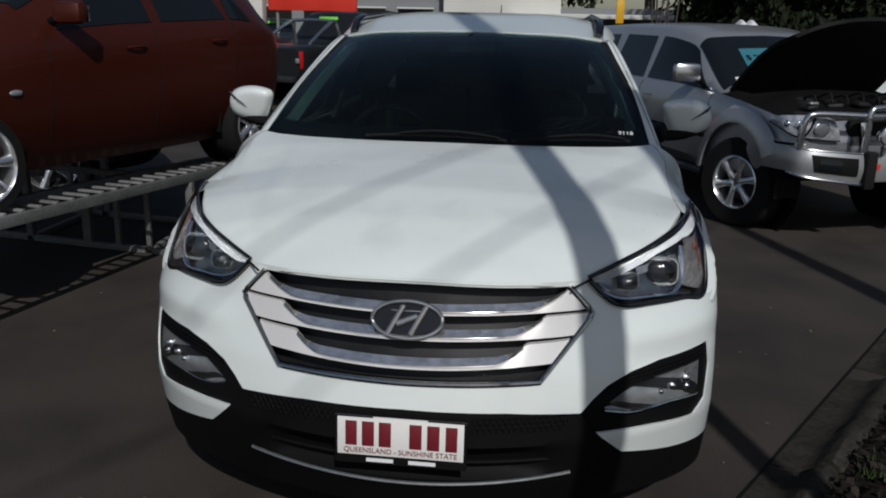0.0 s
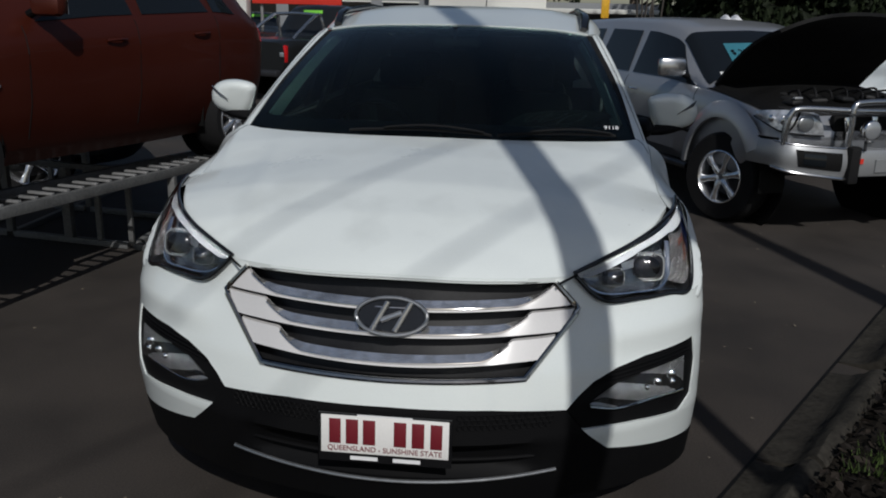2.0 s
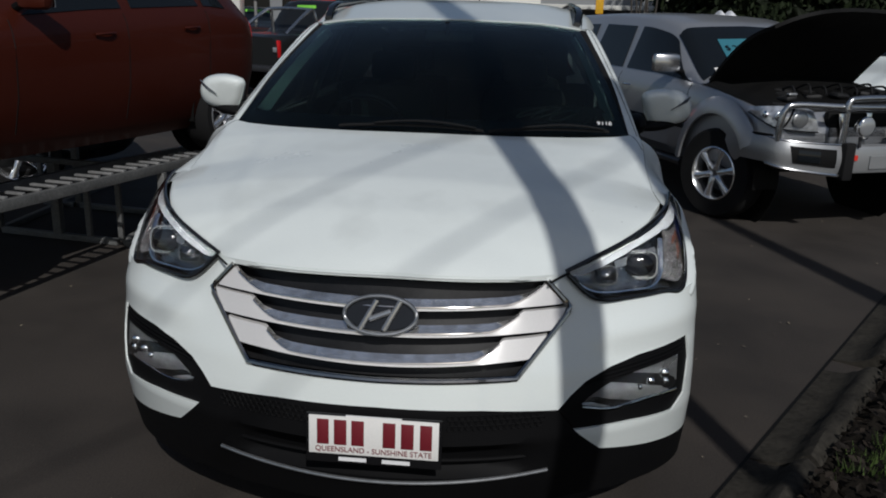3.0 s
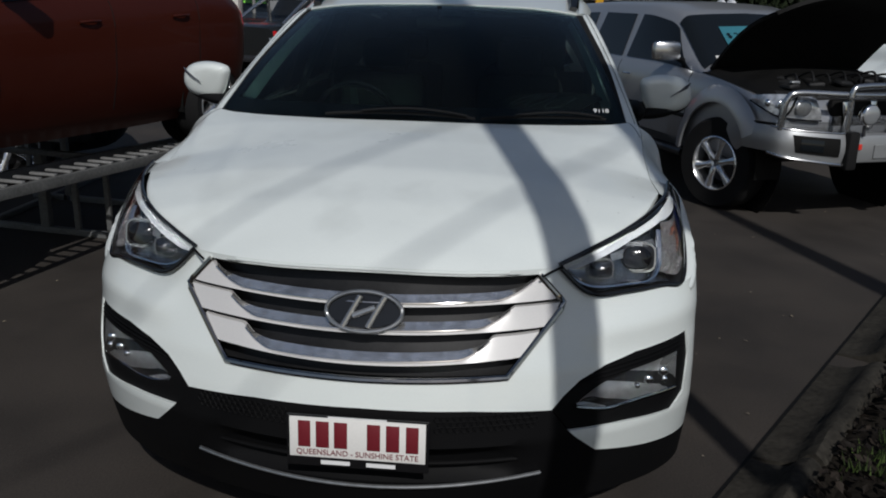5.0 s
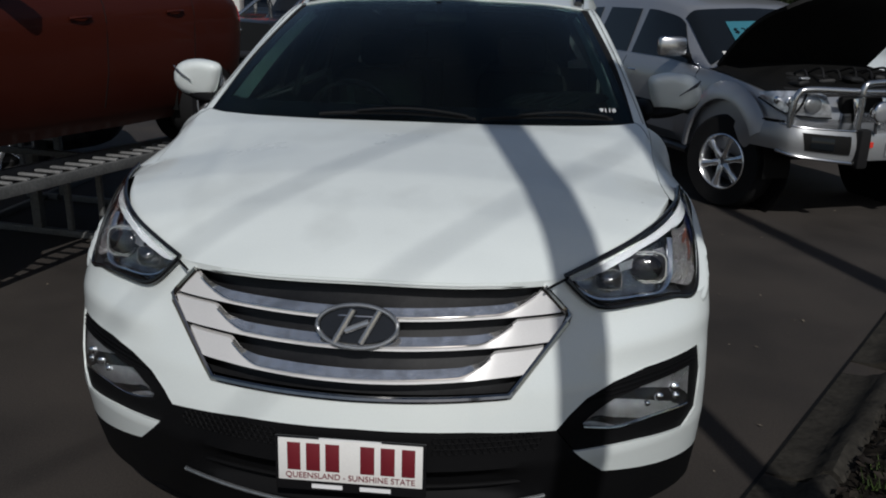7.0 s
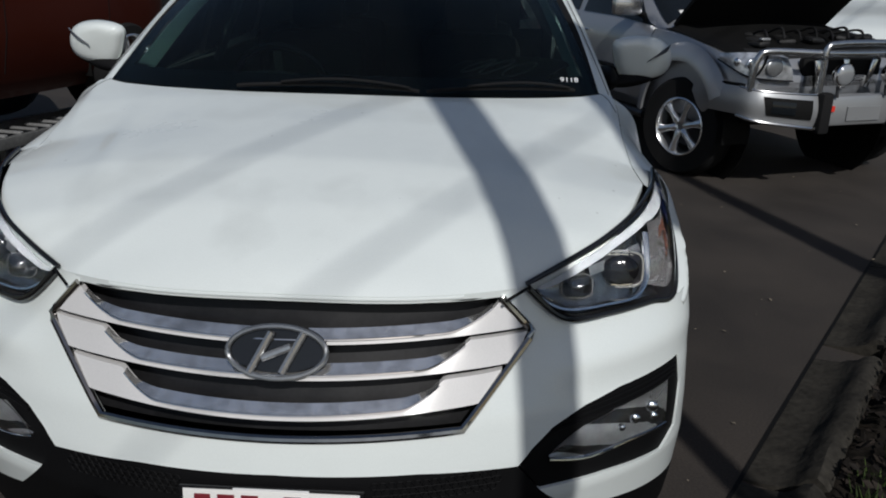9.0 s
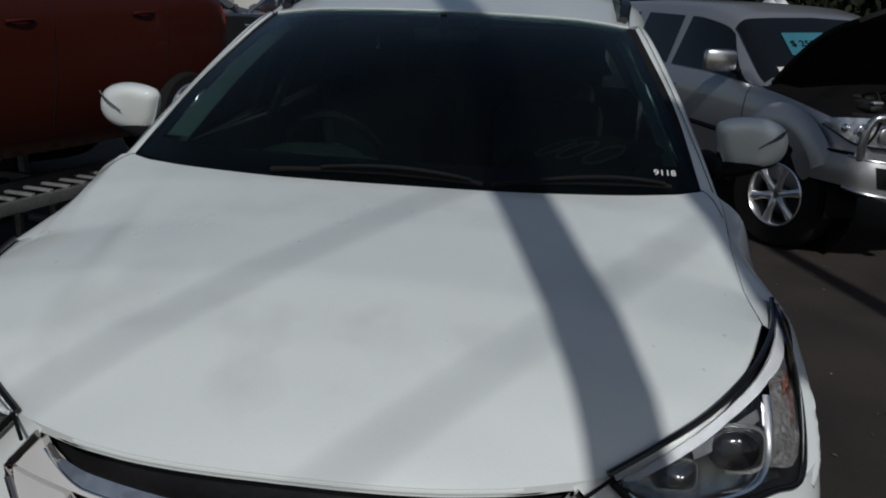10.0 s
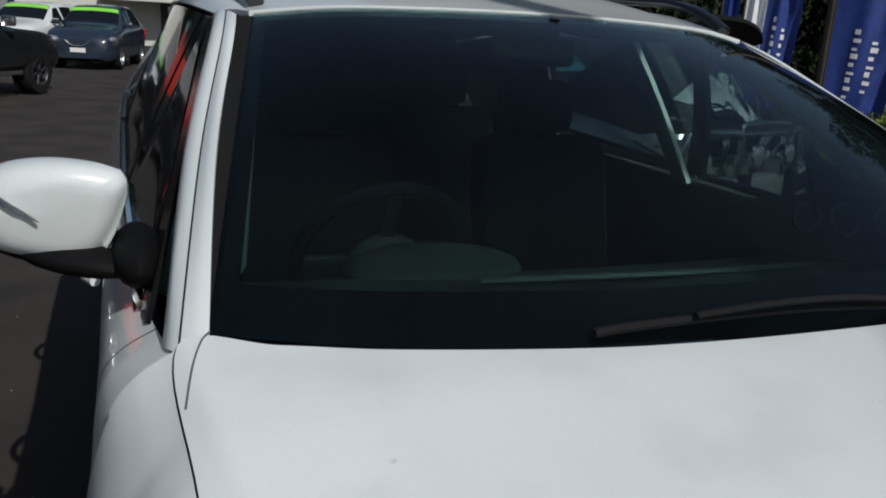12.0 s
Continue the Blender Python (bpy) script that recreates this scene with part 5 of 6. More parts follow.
    bar_plan = spline((0.30, -0.21), (0.55, -0.20), (0.80, -0.12), (0.89, 0.02), (0.945, 0.24))
    for s in (-1, 1):
        def bar_face(u, v, out=0.0):
            p = bar_plan(u)
            lo, hi = 0.495 + 0.095 * min(1.0, u * 1.35), 0.735 + 0.05 * min(1.0, u * 1.35)
            bulge = 0.03 * math.sin(math.pi * v)
            return Vector((s * (p[0] + (out + bulge) * u), p[1] - (out + bulge) * (1 - 0.6 * u), lo + (hi - lo) * v))
        part("side_wing", patch(bar_face, 28, 8, 0.05 * s), SATIN, bar)
        part("step_edge", tube(lambda t: bar_face(0.10 + 0.62 * t, 0.0, 0.02), 20, 0.014, 8), STEEL, bar)
        part("upper_edge", tube(lambda t: bar_face(0.10 + 0.62 * t, 1.0, 0.0), 20, 0.008, 8), STEEL, bar)
        part("lamp_recess", patch(lambda u, v: bar_face(0.14 + (0.30 + 0.03 * v) * u, 0.24 + 0.60 * v, 0.006), 16, 4, 0.012 * s), BRONZE, bar)
        part("fog_lamp", patch(lambda u, v: bar_face(0.26 + 0.15 * u, 0.34 + 0.40 * v, 0.012), 12, 4, 0.012 * s), FARGLASS, bar, "dark fog lamp glass")
        part("buffer", box((0.095, 0.08, 0.29), (s * 0.335, -0.235, 0.615), bevel=0.02), RUBBER, bar, "black rubber buffer")
        dl = part("driving_lamp", moved(lathe([(0.02, 0.08), (0.062, 0.04), (0.077, 0.0), (0.080, -0.02), (0.074, -0.03)], 28, "Y"), Matrix.Translation((s * 0.22, -0.24, 0.885))), CHROME, bar, "round driving lamp")
        part("lens", ball((0.074, 0.016, 0.074), (s * 0.22, -0.265, 0.885)), LAMPLENS, dl)
        part("stalk", rod((s * 0.22, -0.22, 0.72), (s * 0.22, -0.21, 0.80), 0.012), DARKMETAL, dl)
    part("registration_plate", box((0.30, 0.01, 0.10), (0.05, -0.217, 0.60)), SATIN, bar)
    part("badge", box((0.06, 0.012, 0.04), (-0.25, -0.217, 0.64)), REDSIGN, bar)
    for s in (-1, 1):
        for yc in (0.62, 3.82):
            part("arch_flare", patch(lambda u, v: Vector((s * (0.955 - 0.052 * v * v), yc + (0.482 + 0.13 * v) * math.cos(math.pi * (0.02 + 0.81 * u)), 0.405 + (0.482 + 0.13 * v) * math.sin(math.pi * (0.02 + 0.81 * u)))), 32, 8, 0.02 * s), SILVER, ob)
        part("side_strip", tube(lambda t: surf(1.1 + 2.2 * t, 3.0, s, 0.008), 10, 0.02, 6), PLASTIC, ob)
        part("bumper_gap", tube(lambda t: Vector((s * (0.86 + 0.09 * t), -0.02 + 0.27 * t, 0.795)), 8, 0.012, 6), BRONZE, ob)
        part("side_step", rod((s * 0.90, 1.15, 0.38), (s * 0.90, 3.3, 0.38), 0.035, seg=10), DARKMETAL, ob)
    # price card behind the windscreen
    card = part("price_card", patch(lambda u, v: surf(1.36 + 0.22 * v, 9.02 + 0.95 * u, -1, 0.016), 12, 3, 0.003), CARD, ob, "blue price card with dark figures")
    a, b, c = (Vector(surf(*q)) for q in ((1.40, 9.2, -1, 0.02), (1.40, 9.8, -1, 0.02), (1.54, 9.2, -1, 0.02)))
    ex, ey = (b - a).normalized(), (c - a).normalized()
    ez = ex.cross(ey).normalized()
    ey = ez.cross(ex)
    rot = Matrix((ex, ey, ez)).transposed().to_4x4()
    writing("$ 25990", 0.10, GLOSSBLACK, Matrix.Translation(surf(1.46, 9.5, -1, 0.024)) @ rot, card, label="dark price figures")
    part("label_card", patch(lambda u, v: surf(1.20 + 0.05 * v, 8.8 - 0.5 * u, -1, 0.012), 4, 2, 0.003), PLATE, ob)
    return ob


build_ute()


# dark double-cab utility, further back
def build_dark_ute():
    st = [(0.0, 0.50, 0.82, 0.88, 0.74, 0.6), (0.12, 0.42, 0.98, 1.06, 0.86, 0.7), (0.6, 0.42, 1.06, 1.12, 0.92, 0.74), (1.3, 0.42, 1.10, 1.16, 0.93, 0.74), (1.6, 0.42, 1.12, 1.22, 0.93, 0.70), (2.2, 0.42, 1.14, 1.74, 0.93, 0.62), (2.8, 0.42, 1.15, 1.82, 0.93, 0.63), (3.35, 0.42, 1.16, 1.80, 0.93, 0.62), (3.62, 0.42, 1.16, 1.22, 0.93, 0.80), (3.75, 0.44, 1.15, 1.17, 0.93, 0.84), (5.20, 0.48, 1.15, 1.17, 0.92, 0.84), (5.26, 0.55, 1.10, 1.12, 0.90, 0.82)]
    ang = math.degrees(math.atan2(0.447, -0.894))
    mm = pose(0, 0, 0, 0, 0, ang)
    m = Matrix.Translation((-3.72, 14.05, 0)) @ mm @ Matrix.Translation((0.80, -4.05, 0))
    ob, surf = vehicle("dark_utility", "dark grey double-cab utility with chrome sports bar", BLACKCAR, st, m, (0.39, (0.90, 4.05)), 6, ((1.85, 2.60, 0.45, 0.02), (2.70, 3.28, 0.02, 0.06)), ((1.6, 2.15),), dark_rims=True, track=0.80, rim=0.62)
    details(ob, surf, (1.65, 2.65, 3.40), 0.22, 0.95, 1.85, 0.86, CHROME, 0.2, half=0.92, belt=1.15)
    for x in (-0.62, 0.62):
        part("sports_bar", tube(spline((x, 3.72, 1.15), (x * 0.96, 3.80, 1.45), (x * 0.9, 3.92, 1.62), (x * 0.98, 4.5, 1.30), (x * 1.02, 4.72, 1.16)), 24, 0.035, 10), STEEL, ob, "chrome sports bar")
    part("sports_bar", tube(spline((-0.56, 3.92, 1.62), (0, 3.92, 1.64), (0.56, 3.92, 1.62)), 12, 0.035, 10), STEEL, ob)
    for s in (-1, 1):
        part("side_step", rod((s * 0.93, 1.5, 0.42), (s * 0.93, 3.5, 0.42), 0.04, seg=10), STEEL, ob, "chrome side step")
        part("arch_flare", tube(lambda t: Vector((s * 0.925, 4.05 + 0.47 * math.cos(math.pi * t), 0.42 + 0.47 * math.sin(math.pi * t))), 24, 0.03, 8), BLACKCAR, ob)
    for s in (-1, 1):
        lamp_glass = part("tail_lamp", box((0.07, 0.10, 0.32), (s * 0.880, 5.20, 0.91), (0, 0, s * 6), 0.03), REDLENS, ob, "tall red tail lamp")
        part("clear_band", box((0.10, 0.02, 0.09), (s * 0.868, 5.285, 0.90), (0, 0, s * 6), 0.008), LAMPLENS, lamp_glass)
    part("tail_step", box((1.6, 0.16, 0.12), (0, 5.3, 0.55), bevel=0.03), DARKMETAL, ob)
    part("tailgate_handle", box((0.22, 0.03, 0.05), (0, 5.27, 0.98), bevel=0.01), CHROME, ob)
    part("roof_card", box((0.5, 0.02, 0.10), (0.0, 3.40, 1.66), bevel=0.005), LIME, ob, "lime price strip")
    return ob


build_dark_ute()


def build_estate(name, label, paint, m, banner=True):
    st = [(0.0, 0.30, 0.70, 0.76, 0.62, 0.5), (0.12, 0.24, 0.84, 0.92, 0.80, 0.64), (0.5, 0.22, 0.94, 1.04, 0.88, 0.72), (1.1, 0.22, 1.02, 1.12, 0.90, 0.72), (1.35, 0.22, 1.04, 1.18, 0.90, 0.70), (2.1, 0.22, 1.08, 1.60, 0.90, 0.58), (2.8, 0.22, 1.10, 1.66, 0.90, 0.60), (3.8, 0.24, 1.14, 1.62, 0.90, 0.57), (4.3, 0.28, 1.15, 1.45, 0.87, 0.52), (4.5, 0.34, 1.05, 1.12, 0.82, 0.6), (4.56, 0.45, 0.8, 0.85, 0.74, 0.5)]
    ob, surf = vehicle(name, label, paint, st, m, (0.35, (0.88, 3.55)), 5, ((1.6, 2.4, 0.5, 0.02), (2.5, 3.3, 0.02, 0.06), (3.4, 4.0, 0.02, 0.2)), ((1.33, 2.05), (4.1, 4.4)), track=0.78)
    details(ob, surf, (1.40, 2.45, 3.35), 0.26, 0.78, 1.62, 0.84, paint, 0.2, half=0.88, belt=1.05, tail_y=4.4)
    part("grille", box((0.8, 0.05, 0.16), (0, 0.04, 0.66), bevel=0.02), BRONZE, ob)
    part("grille_bar", tube(spline((-0.30, -0.005, 0.74), (-0.14, -0.01, 0.62), (0.14, -0.01, 0.62), (0.30, -0.005, 0.74)), 16, 0.02, 8), CHROME, ob)
    part("intake", box((1.1, 0.06, 0.14), (0, 0.05, 0.42), bevel=0.02), BRONZE, ob)
    part("registration_plate", box((0.37, 0.01, 0.11), (0, -0.01, 0.50)), PLATE, ob)
    if banner:
        part("price_strip", patch(lambda u, v: surf(1.86 + 0.16 * v, 7.35 + 2.6 * (1 - abs(2 * u - 1)), 1 if u > 0.5 else -1, 0.012), 14, 2, 0.003), LIME, ob, "lime price strip across the windscreen")
    return ob


build_estate("navy_wagon", "dark navy wagon with lime price strip", NAVY, Matrix.Translation((-1.85, 23.6, 0)) @ pose(0, 0, 0, 0, 0, -12))
build_estate("white_wagon", "white wagon with lime price strip", WHITE, Matrix.Translation((-3.95, 25.4, 0)) @ pose(0, 0, 0, 0, 0, -20))
build_estate("white_wagon", "white wagon parked behind the silver four-wheel-drive", WHITE, Matrix.Translation((4.5, 7.15, 0)) @ pose(0, 0, 0, 0, 0, -20) @ Matrix.Scale(1.06, 4), False)
build_estate("grey_wagon", "grey wagon in the back row", GREYCAR, Matrix.Translation((-7.4, 20.5, 0)) @ pose(0, 0, 0, 0, 0, 152), True)
build_estate("black_wagon", "black wagon with alloy wheels parked behind the display ramp", BLACKCAR, Matrix.Translation((-7.44, 3.39, 0)) @ pose(0, 0, 0, 0, 0, -57.3), False)
build_estate("navy_wagon", "dark wagon in the back row", BLACKCAR, Matrix.Translation((-9.2, 27.0, 0)) @ pose(0, 0, 0, 0, 0, 20), True)


# ---- display ramp ----
def build_ramp():
    """Two ladder tracks on a frame of square tube."""
    ob = thing("display_ramp", "grey steel display ramp with ladder tracks below the orange hatchback", "ramp")
    o, d, n = Vector((-2.06, 3.0, 0)), Vector((0.173, 0.985, 0)), Vector((-0.985, 0.173, 0))
    turn, top, fall = -10.0, 0.585, -0.030
    first, last = -2.5, 1.02

    def beam(name, p, q, w, h, mat=RAIL):
        e = Vector(q) - Vector(p)
        return part(name, moved(box((e.length, w, h), bevel=0.004), Matrix.Translation((Vector(p) + Vector(q)) / 2) @ e.to_track_quat("X", "Z").to_matrix().to_4x4()), mat, ob)

    def spot(off, s, z=0.0):
        return o + n * off + d * s + Vector((0, 0, z + (fall * s if z > 0.3 else 0.0)))
    for off in (0.0, 1.40):
        for w in (0.0, 0.36):
            beam("rail", spot(off + w, first, top), spot(off + w, last, top), 0.04, 0.06)
        k = 0
        while first + 0.04 + 0.122 * k < last:
            s = first + 0.04 + 0.122 * k
            p = spot(off + 0.085, s, top + 0.036)
            part("rung", box((0.17, 0.028, 0.014), p, (0, 0, turn), 0.003), GALV, ob)
            k += 1
        beam("deck_plate", spot(off + 0.18, first, top + 0.008), spot(off + 0.18, last, top + 0.008), 0.05, 0.012, DARKMETAL)
        for s in (first + 0.03, 0.12, last - 0.04):
            beam("post", spot(off, s, 0.04), spot(off, s, top - 0.03), 0.05, 0.05)
            beam("post", spot(off + 0.36, s, 0.04), spot(off + 0.36, s, top - 0.03), 0.035, 0.035)
        beam("base_tube", spot(off, 0.15, 0.022), spot(off, 0.15, 0.022) + Vector((-0.05, 2.3, 0)), 0.045, 0.044)
        beam("base_tube", spot(off + 0.36, 0.15, 0.022), spot(off + 0.36, 0.15, 0.022) + Vector((-0.05, 1.6, 0)), 0.045, 0.044)
        beam("end_plate", spot(off + 0.01, last + 0.012, top - 0.04), spot(off + 0.35, last + 0.012, top - 0.04), 0.012, 0.10, GALV)
    for s in (first + 0.05, 0.12, last - 0.06):
        for a, b in ((0.03, 0.33), (0.39, 1.37), (1.43, 1.73)):
            beam("cross_tube", spot(a, s, 0.024), spot(b, s, 0.024), 0.045, 0.044)
    for off, w in ((0.62, 0.038), (0.88, 0.062)):
        beam("post", spot(off, 0.12, 0.046), spot(off, 0.12, top - 0.02), w, w)
    for s in (0.12, -0.95):
        beam("cross_tube", spot(0.39, s, top - 0.01), spot(1.37, s, top - 0.01), 0.04, 0.04)
    return ob


build_ramp()


# ---- kerb and garden bed ----
KA, KD = Vector((1.150, 0.541, 0)), Vector((0.540, 0.842, 0)).normalized()
KN = Vector((KD.y, -KD.x, 0))      # towards the bed


def build_kerb():
    ob = thing("kerb", "weathered grey concrete kerb along the garden bed", "kerb", kind="structure")
    sec = [(0.0, -0.02), (0.0, 0.006), (0.05, 0.012), (0.10, 0.022), (0.135, 0.040), (0.165, 0.072), (0.19, 0.098), (0.215, 0.108), (0.24, 0.102), (0.258, 0.08), (0.262, -0.02)]
    for k in range(-5, 22):
        a, b = 0.32 + 1.25 * k, 0.32 + 1.25 * (k + 1) - 0.012
        if k == 0:
            b -= 0.16       # a broken end
        if k < 0:
            a, b = a - 0.02, b - 0.02
        rows = []
        bm = bmesh.new()
        for i in range(25):
            s = a + (b - a) * i / 24
            end = min(i, 24 - i)
            soft = 0.0 if end > 0 else 0.02
            rows.append([bm.verts.new(KA + KD * (s + 0.006 * noise.noise(Vector((s * 9, q * 30, 1)))) + KN * (q + 0.012 * noise.noise(Vector((s * 6, q * 20, 0))) * (q > 0.12)) + Vector((0, 0, max(-0.02, z - soft * (z > 0.05) + 0.014 * noise.noise(Vector((s * 5, q * 14, 3))) * (z > 0.03))))) for q, z in sec])
        for p, q in zip(rows, rows[1:]):
            for j in range(len(sec) - 1):
                bm.faces.new((p[j], p[j + 1], q[j + 1], q[j]))
        bm.faces.new(rows[0])
        bm.faces.new(rows[-1][::-1])
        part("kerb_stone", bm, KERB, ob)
    joint = patch(lambda u, v: KA + KD * (-6.2 + 33.5 * u) + KN * (-0.015 + 0.003 * noise.noise(Vector((u * 60, 0, 0))) + 0.014 * v) + Vector((0, 0, 0.004)), 120, 1)
    part("joint", joint, BRONZE, ob, "dark open joint along the asphalt")
    bed = patch(lambda u, v: KA + KD * (-7 + 36 * u) + KN * (0.245 + 9 * v ** 1.6) + Vector((0, 0, 0.055 + 0.05 * noise.noise(Vector((u * 70, v * 30, 0))) + 0.10 * v)), 140, 40)
    tagged(link("garden_bed", bed, SOIL), "dark garden bed with bark chips beside the kerb", "garden bed", kind="structure")


build_kerb()


def scatter_leaves(name, label, mat, count, where, size, category, seed, upright=0.3):
    rng = random.Random(seed)
    verts, faces = [], []
    for _ in range(count):
        p = where(rng)
        s = size * rng.uniform(0.5, 1.4)
        e = Euler((rng.gauss(0, upright), rng.gauss(0, upright), rng.uniform(0, 6.28))).to_matrix()
        k = len(verts)
        for q in ((-0.5, 0, 0), (0, -0.28, 0.05), (0.5, 0, 0), (0, 0.28, 0.05)):
            verts.append(p + e @ (Vector(q) * s))
        faces.append((k, k + 1, k + 2, k + 3))
    me = bpy.data.meshes.new(name)
    me.from_pydata([tuple(v) for v in verts], [], faces)
    me.materials.append(mat)
    return tagged(new(name, me), label, category, kind="stuff")


def bed_place(rng):
    s, q = rng.uniform(-3, 8), 0.27 + 2.4 * rng.random() ** 1.5
    return KA + KD * s + KN * q + Vector((0, 0, 0.11 + 0.03 * q + rng.uniform(-0.04, 0.02)))


scatter_leaves("bark_chips", "brown bark chips and dead leaves on the bed", CHIPS, 7000, bed_place, 0.045, "bark chips", 3, 0.5)
scatter_leaves("fallen_leaves", "pale dry leaves and specks on the asphalt", leaf_material("dry_leaf", (0.20, 0.17, 0.13)), 46, lambda r: Vector((r.uniform(0.9, 3.4), r.uniform(0.3, 6), 0.008)), 0.022, "dry leaves", 8, 0.12)
scatter_leaves("fallen_leaves", "dry leaves scattered over the asphalt", leaf_material("dry_leaf", (0.22, 0.19, 0.14)), 120, lambda r: Vector((r.uniform(-3, 0.5), r.uniform(-2, 9), 0.008)), 0.018, "dry leaves", 9, 0.12)


GRASS_AT = (0.40, 0.44)    # where the thickest tufts grow, along and behind the kerb


def grass_tufts():
    rng = random.Random(5)
    verts, faces = [], []
    for k in range(24):
        s, q = (rng.uniform(-0.9, 1.6), rng.uniform(0.45, 1.3)) if k < 16 else (rng.gauss(GRASS_AT[0], 0.14), rng.gauss(GRASS_AT[1], 0.07))
        base = KA + KD * s + KN * q + Vector((0, 0, 0.10))
        for _ in range(26):
            a, h = rng.uniform(0, 6.28), rng.uniform(0.02, 0.055)
            o = base + Vector((rng.gauss(0, 0.03), rng.gauss(0, 0.03), 0))
            w = Vector((math.cos(a + 1.57), math.sin(a + 1.57), 0)) * 0.004
            tip = o + Vector((math.cos(a) * h * 0.5, math.sin(a) * h * 0.5, h))
            k = len(verts)
            verts += [o - w, o + w, tip]
            faces.append((k, k + 1, k + 2))
    me = bpy.data.meshes.new("grass")
    me.from_pydata([tuple(v) for v in verts], [], faces)
    me.materials.append(GRASS)
    tagged(new("grass", me), "short green grass tufts behind the kerb", "grass", kind="stuff")


grass_tufts()


# ---- posts, flags and cables ----
def feather_flag(x, y, label, cloth, turn=0, high=3.1, wide=0.55, low=0.9, bars=True):
    ob = thing("feather_flag", label, "flag", pose(x, y, 0, 0, 0, turn), "yard flags")
    part("pole", tube(lambda t: Vector((0.10 * max(0, t - 0.75) ** 2 * 16 * wide, 0, 0.02 + high * t)), 24, 0.014, 8), DARKMETAL, ob)
    part("base", box((0.3, 0.3, 0.03), (0, 0, 0.02), bevel=0.008), DARKMETAL, ob)

    def sheet(u, v):
        z = low + (high - low) * v
        w = wide * (0.82 + 0.18 * min(1, v * 2.2)) * (1 - 0.35 * max(0, v - 0.75) / 0.25)
        return Vector((0.012 + w * u, (0.06 * math.sin(9 * u + 3 * v) + 0.03 * math.sin(17 * u - 5 * v)) * u, z - 0.10 * u * (1 - v)))
    cl = part("cloth", patch(sheet, 20, 30, 0.002), cloth, ob)
    if bars:
        for u0, v0, count in ((0.30, 0.08, 9), (0.56, 0.12, 7)):
            for k in range(count):
                for off in (-0.006, 0.008):
                    part("name_bar", patch(lambda u, v: sheet(u0 + (0.075 + 0.03 * (k % 2)) * u, v0 + 0.040 * k + (0.014 + 0.006 * (k % 3)) * v) + Vector((0, off, 0)), 3, 3, 0.001), LETTER, cl)
    return ob


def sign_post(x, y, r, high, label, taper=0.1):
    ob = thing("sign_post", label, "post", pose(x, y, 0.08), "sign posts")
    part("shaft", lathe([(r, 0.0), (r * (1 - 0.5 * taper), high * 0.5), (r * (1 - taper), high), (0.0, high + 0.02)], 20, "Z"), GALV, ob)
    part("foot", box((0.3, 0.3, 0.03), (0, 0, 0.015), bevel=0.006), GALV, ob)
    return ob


sign_post(1.300, -2.30, 0.079, 6.4, "tall grey steel sign post beside the bed")
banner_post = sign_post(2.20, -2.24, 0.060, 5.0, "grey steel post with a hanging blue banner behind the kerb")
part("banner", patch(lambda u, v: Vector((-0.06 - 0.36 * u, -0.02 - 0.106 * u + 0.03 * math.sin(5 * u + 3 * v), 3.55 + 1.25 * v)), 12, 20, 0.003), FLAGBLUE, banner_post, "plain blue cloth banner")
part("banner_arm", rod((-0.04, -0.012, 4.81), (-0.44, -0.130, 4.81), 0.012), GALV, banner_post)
sign_post(3.90, -1.28, 0.155, 7.4, "thick tapered grey steel lamp post in the garden bed", 0.75)
for x, y, cloth, label, wide, low in ((8.28, 9.15, FLAGBLUE, "tall blue dealer flag with white bars", 0.95, 0.75), (7.0, 9.1, FLAGBLUE, "tall blue dealer flag with white bars", 0.46, 0.9), (6.74, 9.15, FLAGWHITE, "plain white feather flag beside the fence", 0.26, 1.0), (6.30, 9.05, FLAGBLUE, "narrow blue feather flag beside the fence", 0.2, 1.0), (7.35, 9.6, FLAGRED, "plain red feather flag beside the fence", 0.3, 1.75)):
    feather_flag(x, y, label, cloth, -47, 3.4, wide, low, wide > 0.4)


def cable(a, b, r, label):
    bm = tube(lambda t: Vector(a) * (1 - t) + Vector(b) * t + Vector((0, 0, -0.1 * 4 * t * (1 - t) + 0.1)), 24, r, 6)
    tagged(link("overhead_cable", bm, GLOSSBLACK), label, "cable")


def through_point(p, direction, height):
    """A level line overhead whose shadow falls along direction through p."""
    q = Vector(p) + to_sun * ((height - p[2]) / to_sun.z)
    d = Vector((*direction, 0)).normalized()
    return q - d * 25, q + d * 25


def power_pole(p, label):
    ob = thing("power_pole", label, "pole", pose(p.x, p.y, 0), "power poles")
    part("shaft", rod((0, 0, 0), (0, 0, 8.3), 0.16, 0.11, seg=14), BARK, ob)
    part("crossarm", box((1.9, 0.10, 0.12), (0, 0, 7.72), (0, 0, 29), 0.01), TIMBER, ob)


ends = []
for p, d in (((-0.10, 0.64, 1.125), (0.48, 0.877)), ((0.50, 0.53, 1.105), (0.48, 0.877))):
    ends.append(through_point(p, d, 7.8))
    cable(*ends[-1], 0.0095, "black overhead cable across the yard")


for k in (0, 1):
    power_pole((ends[0][k] + ends[1][k]) / 2, "tall timber power pole carrying the cables")


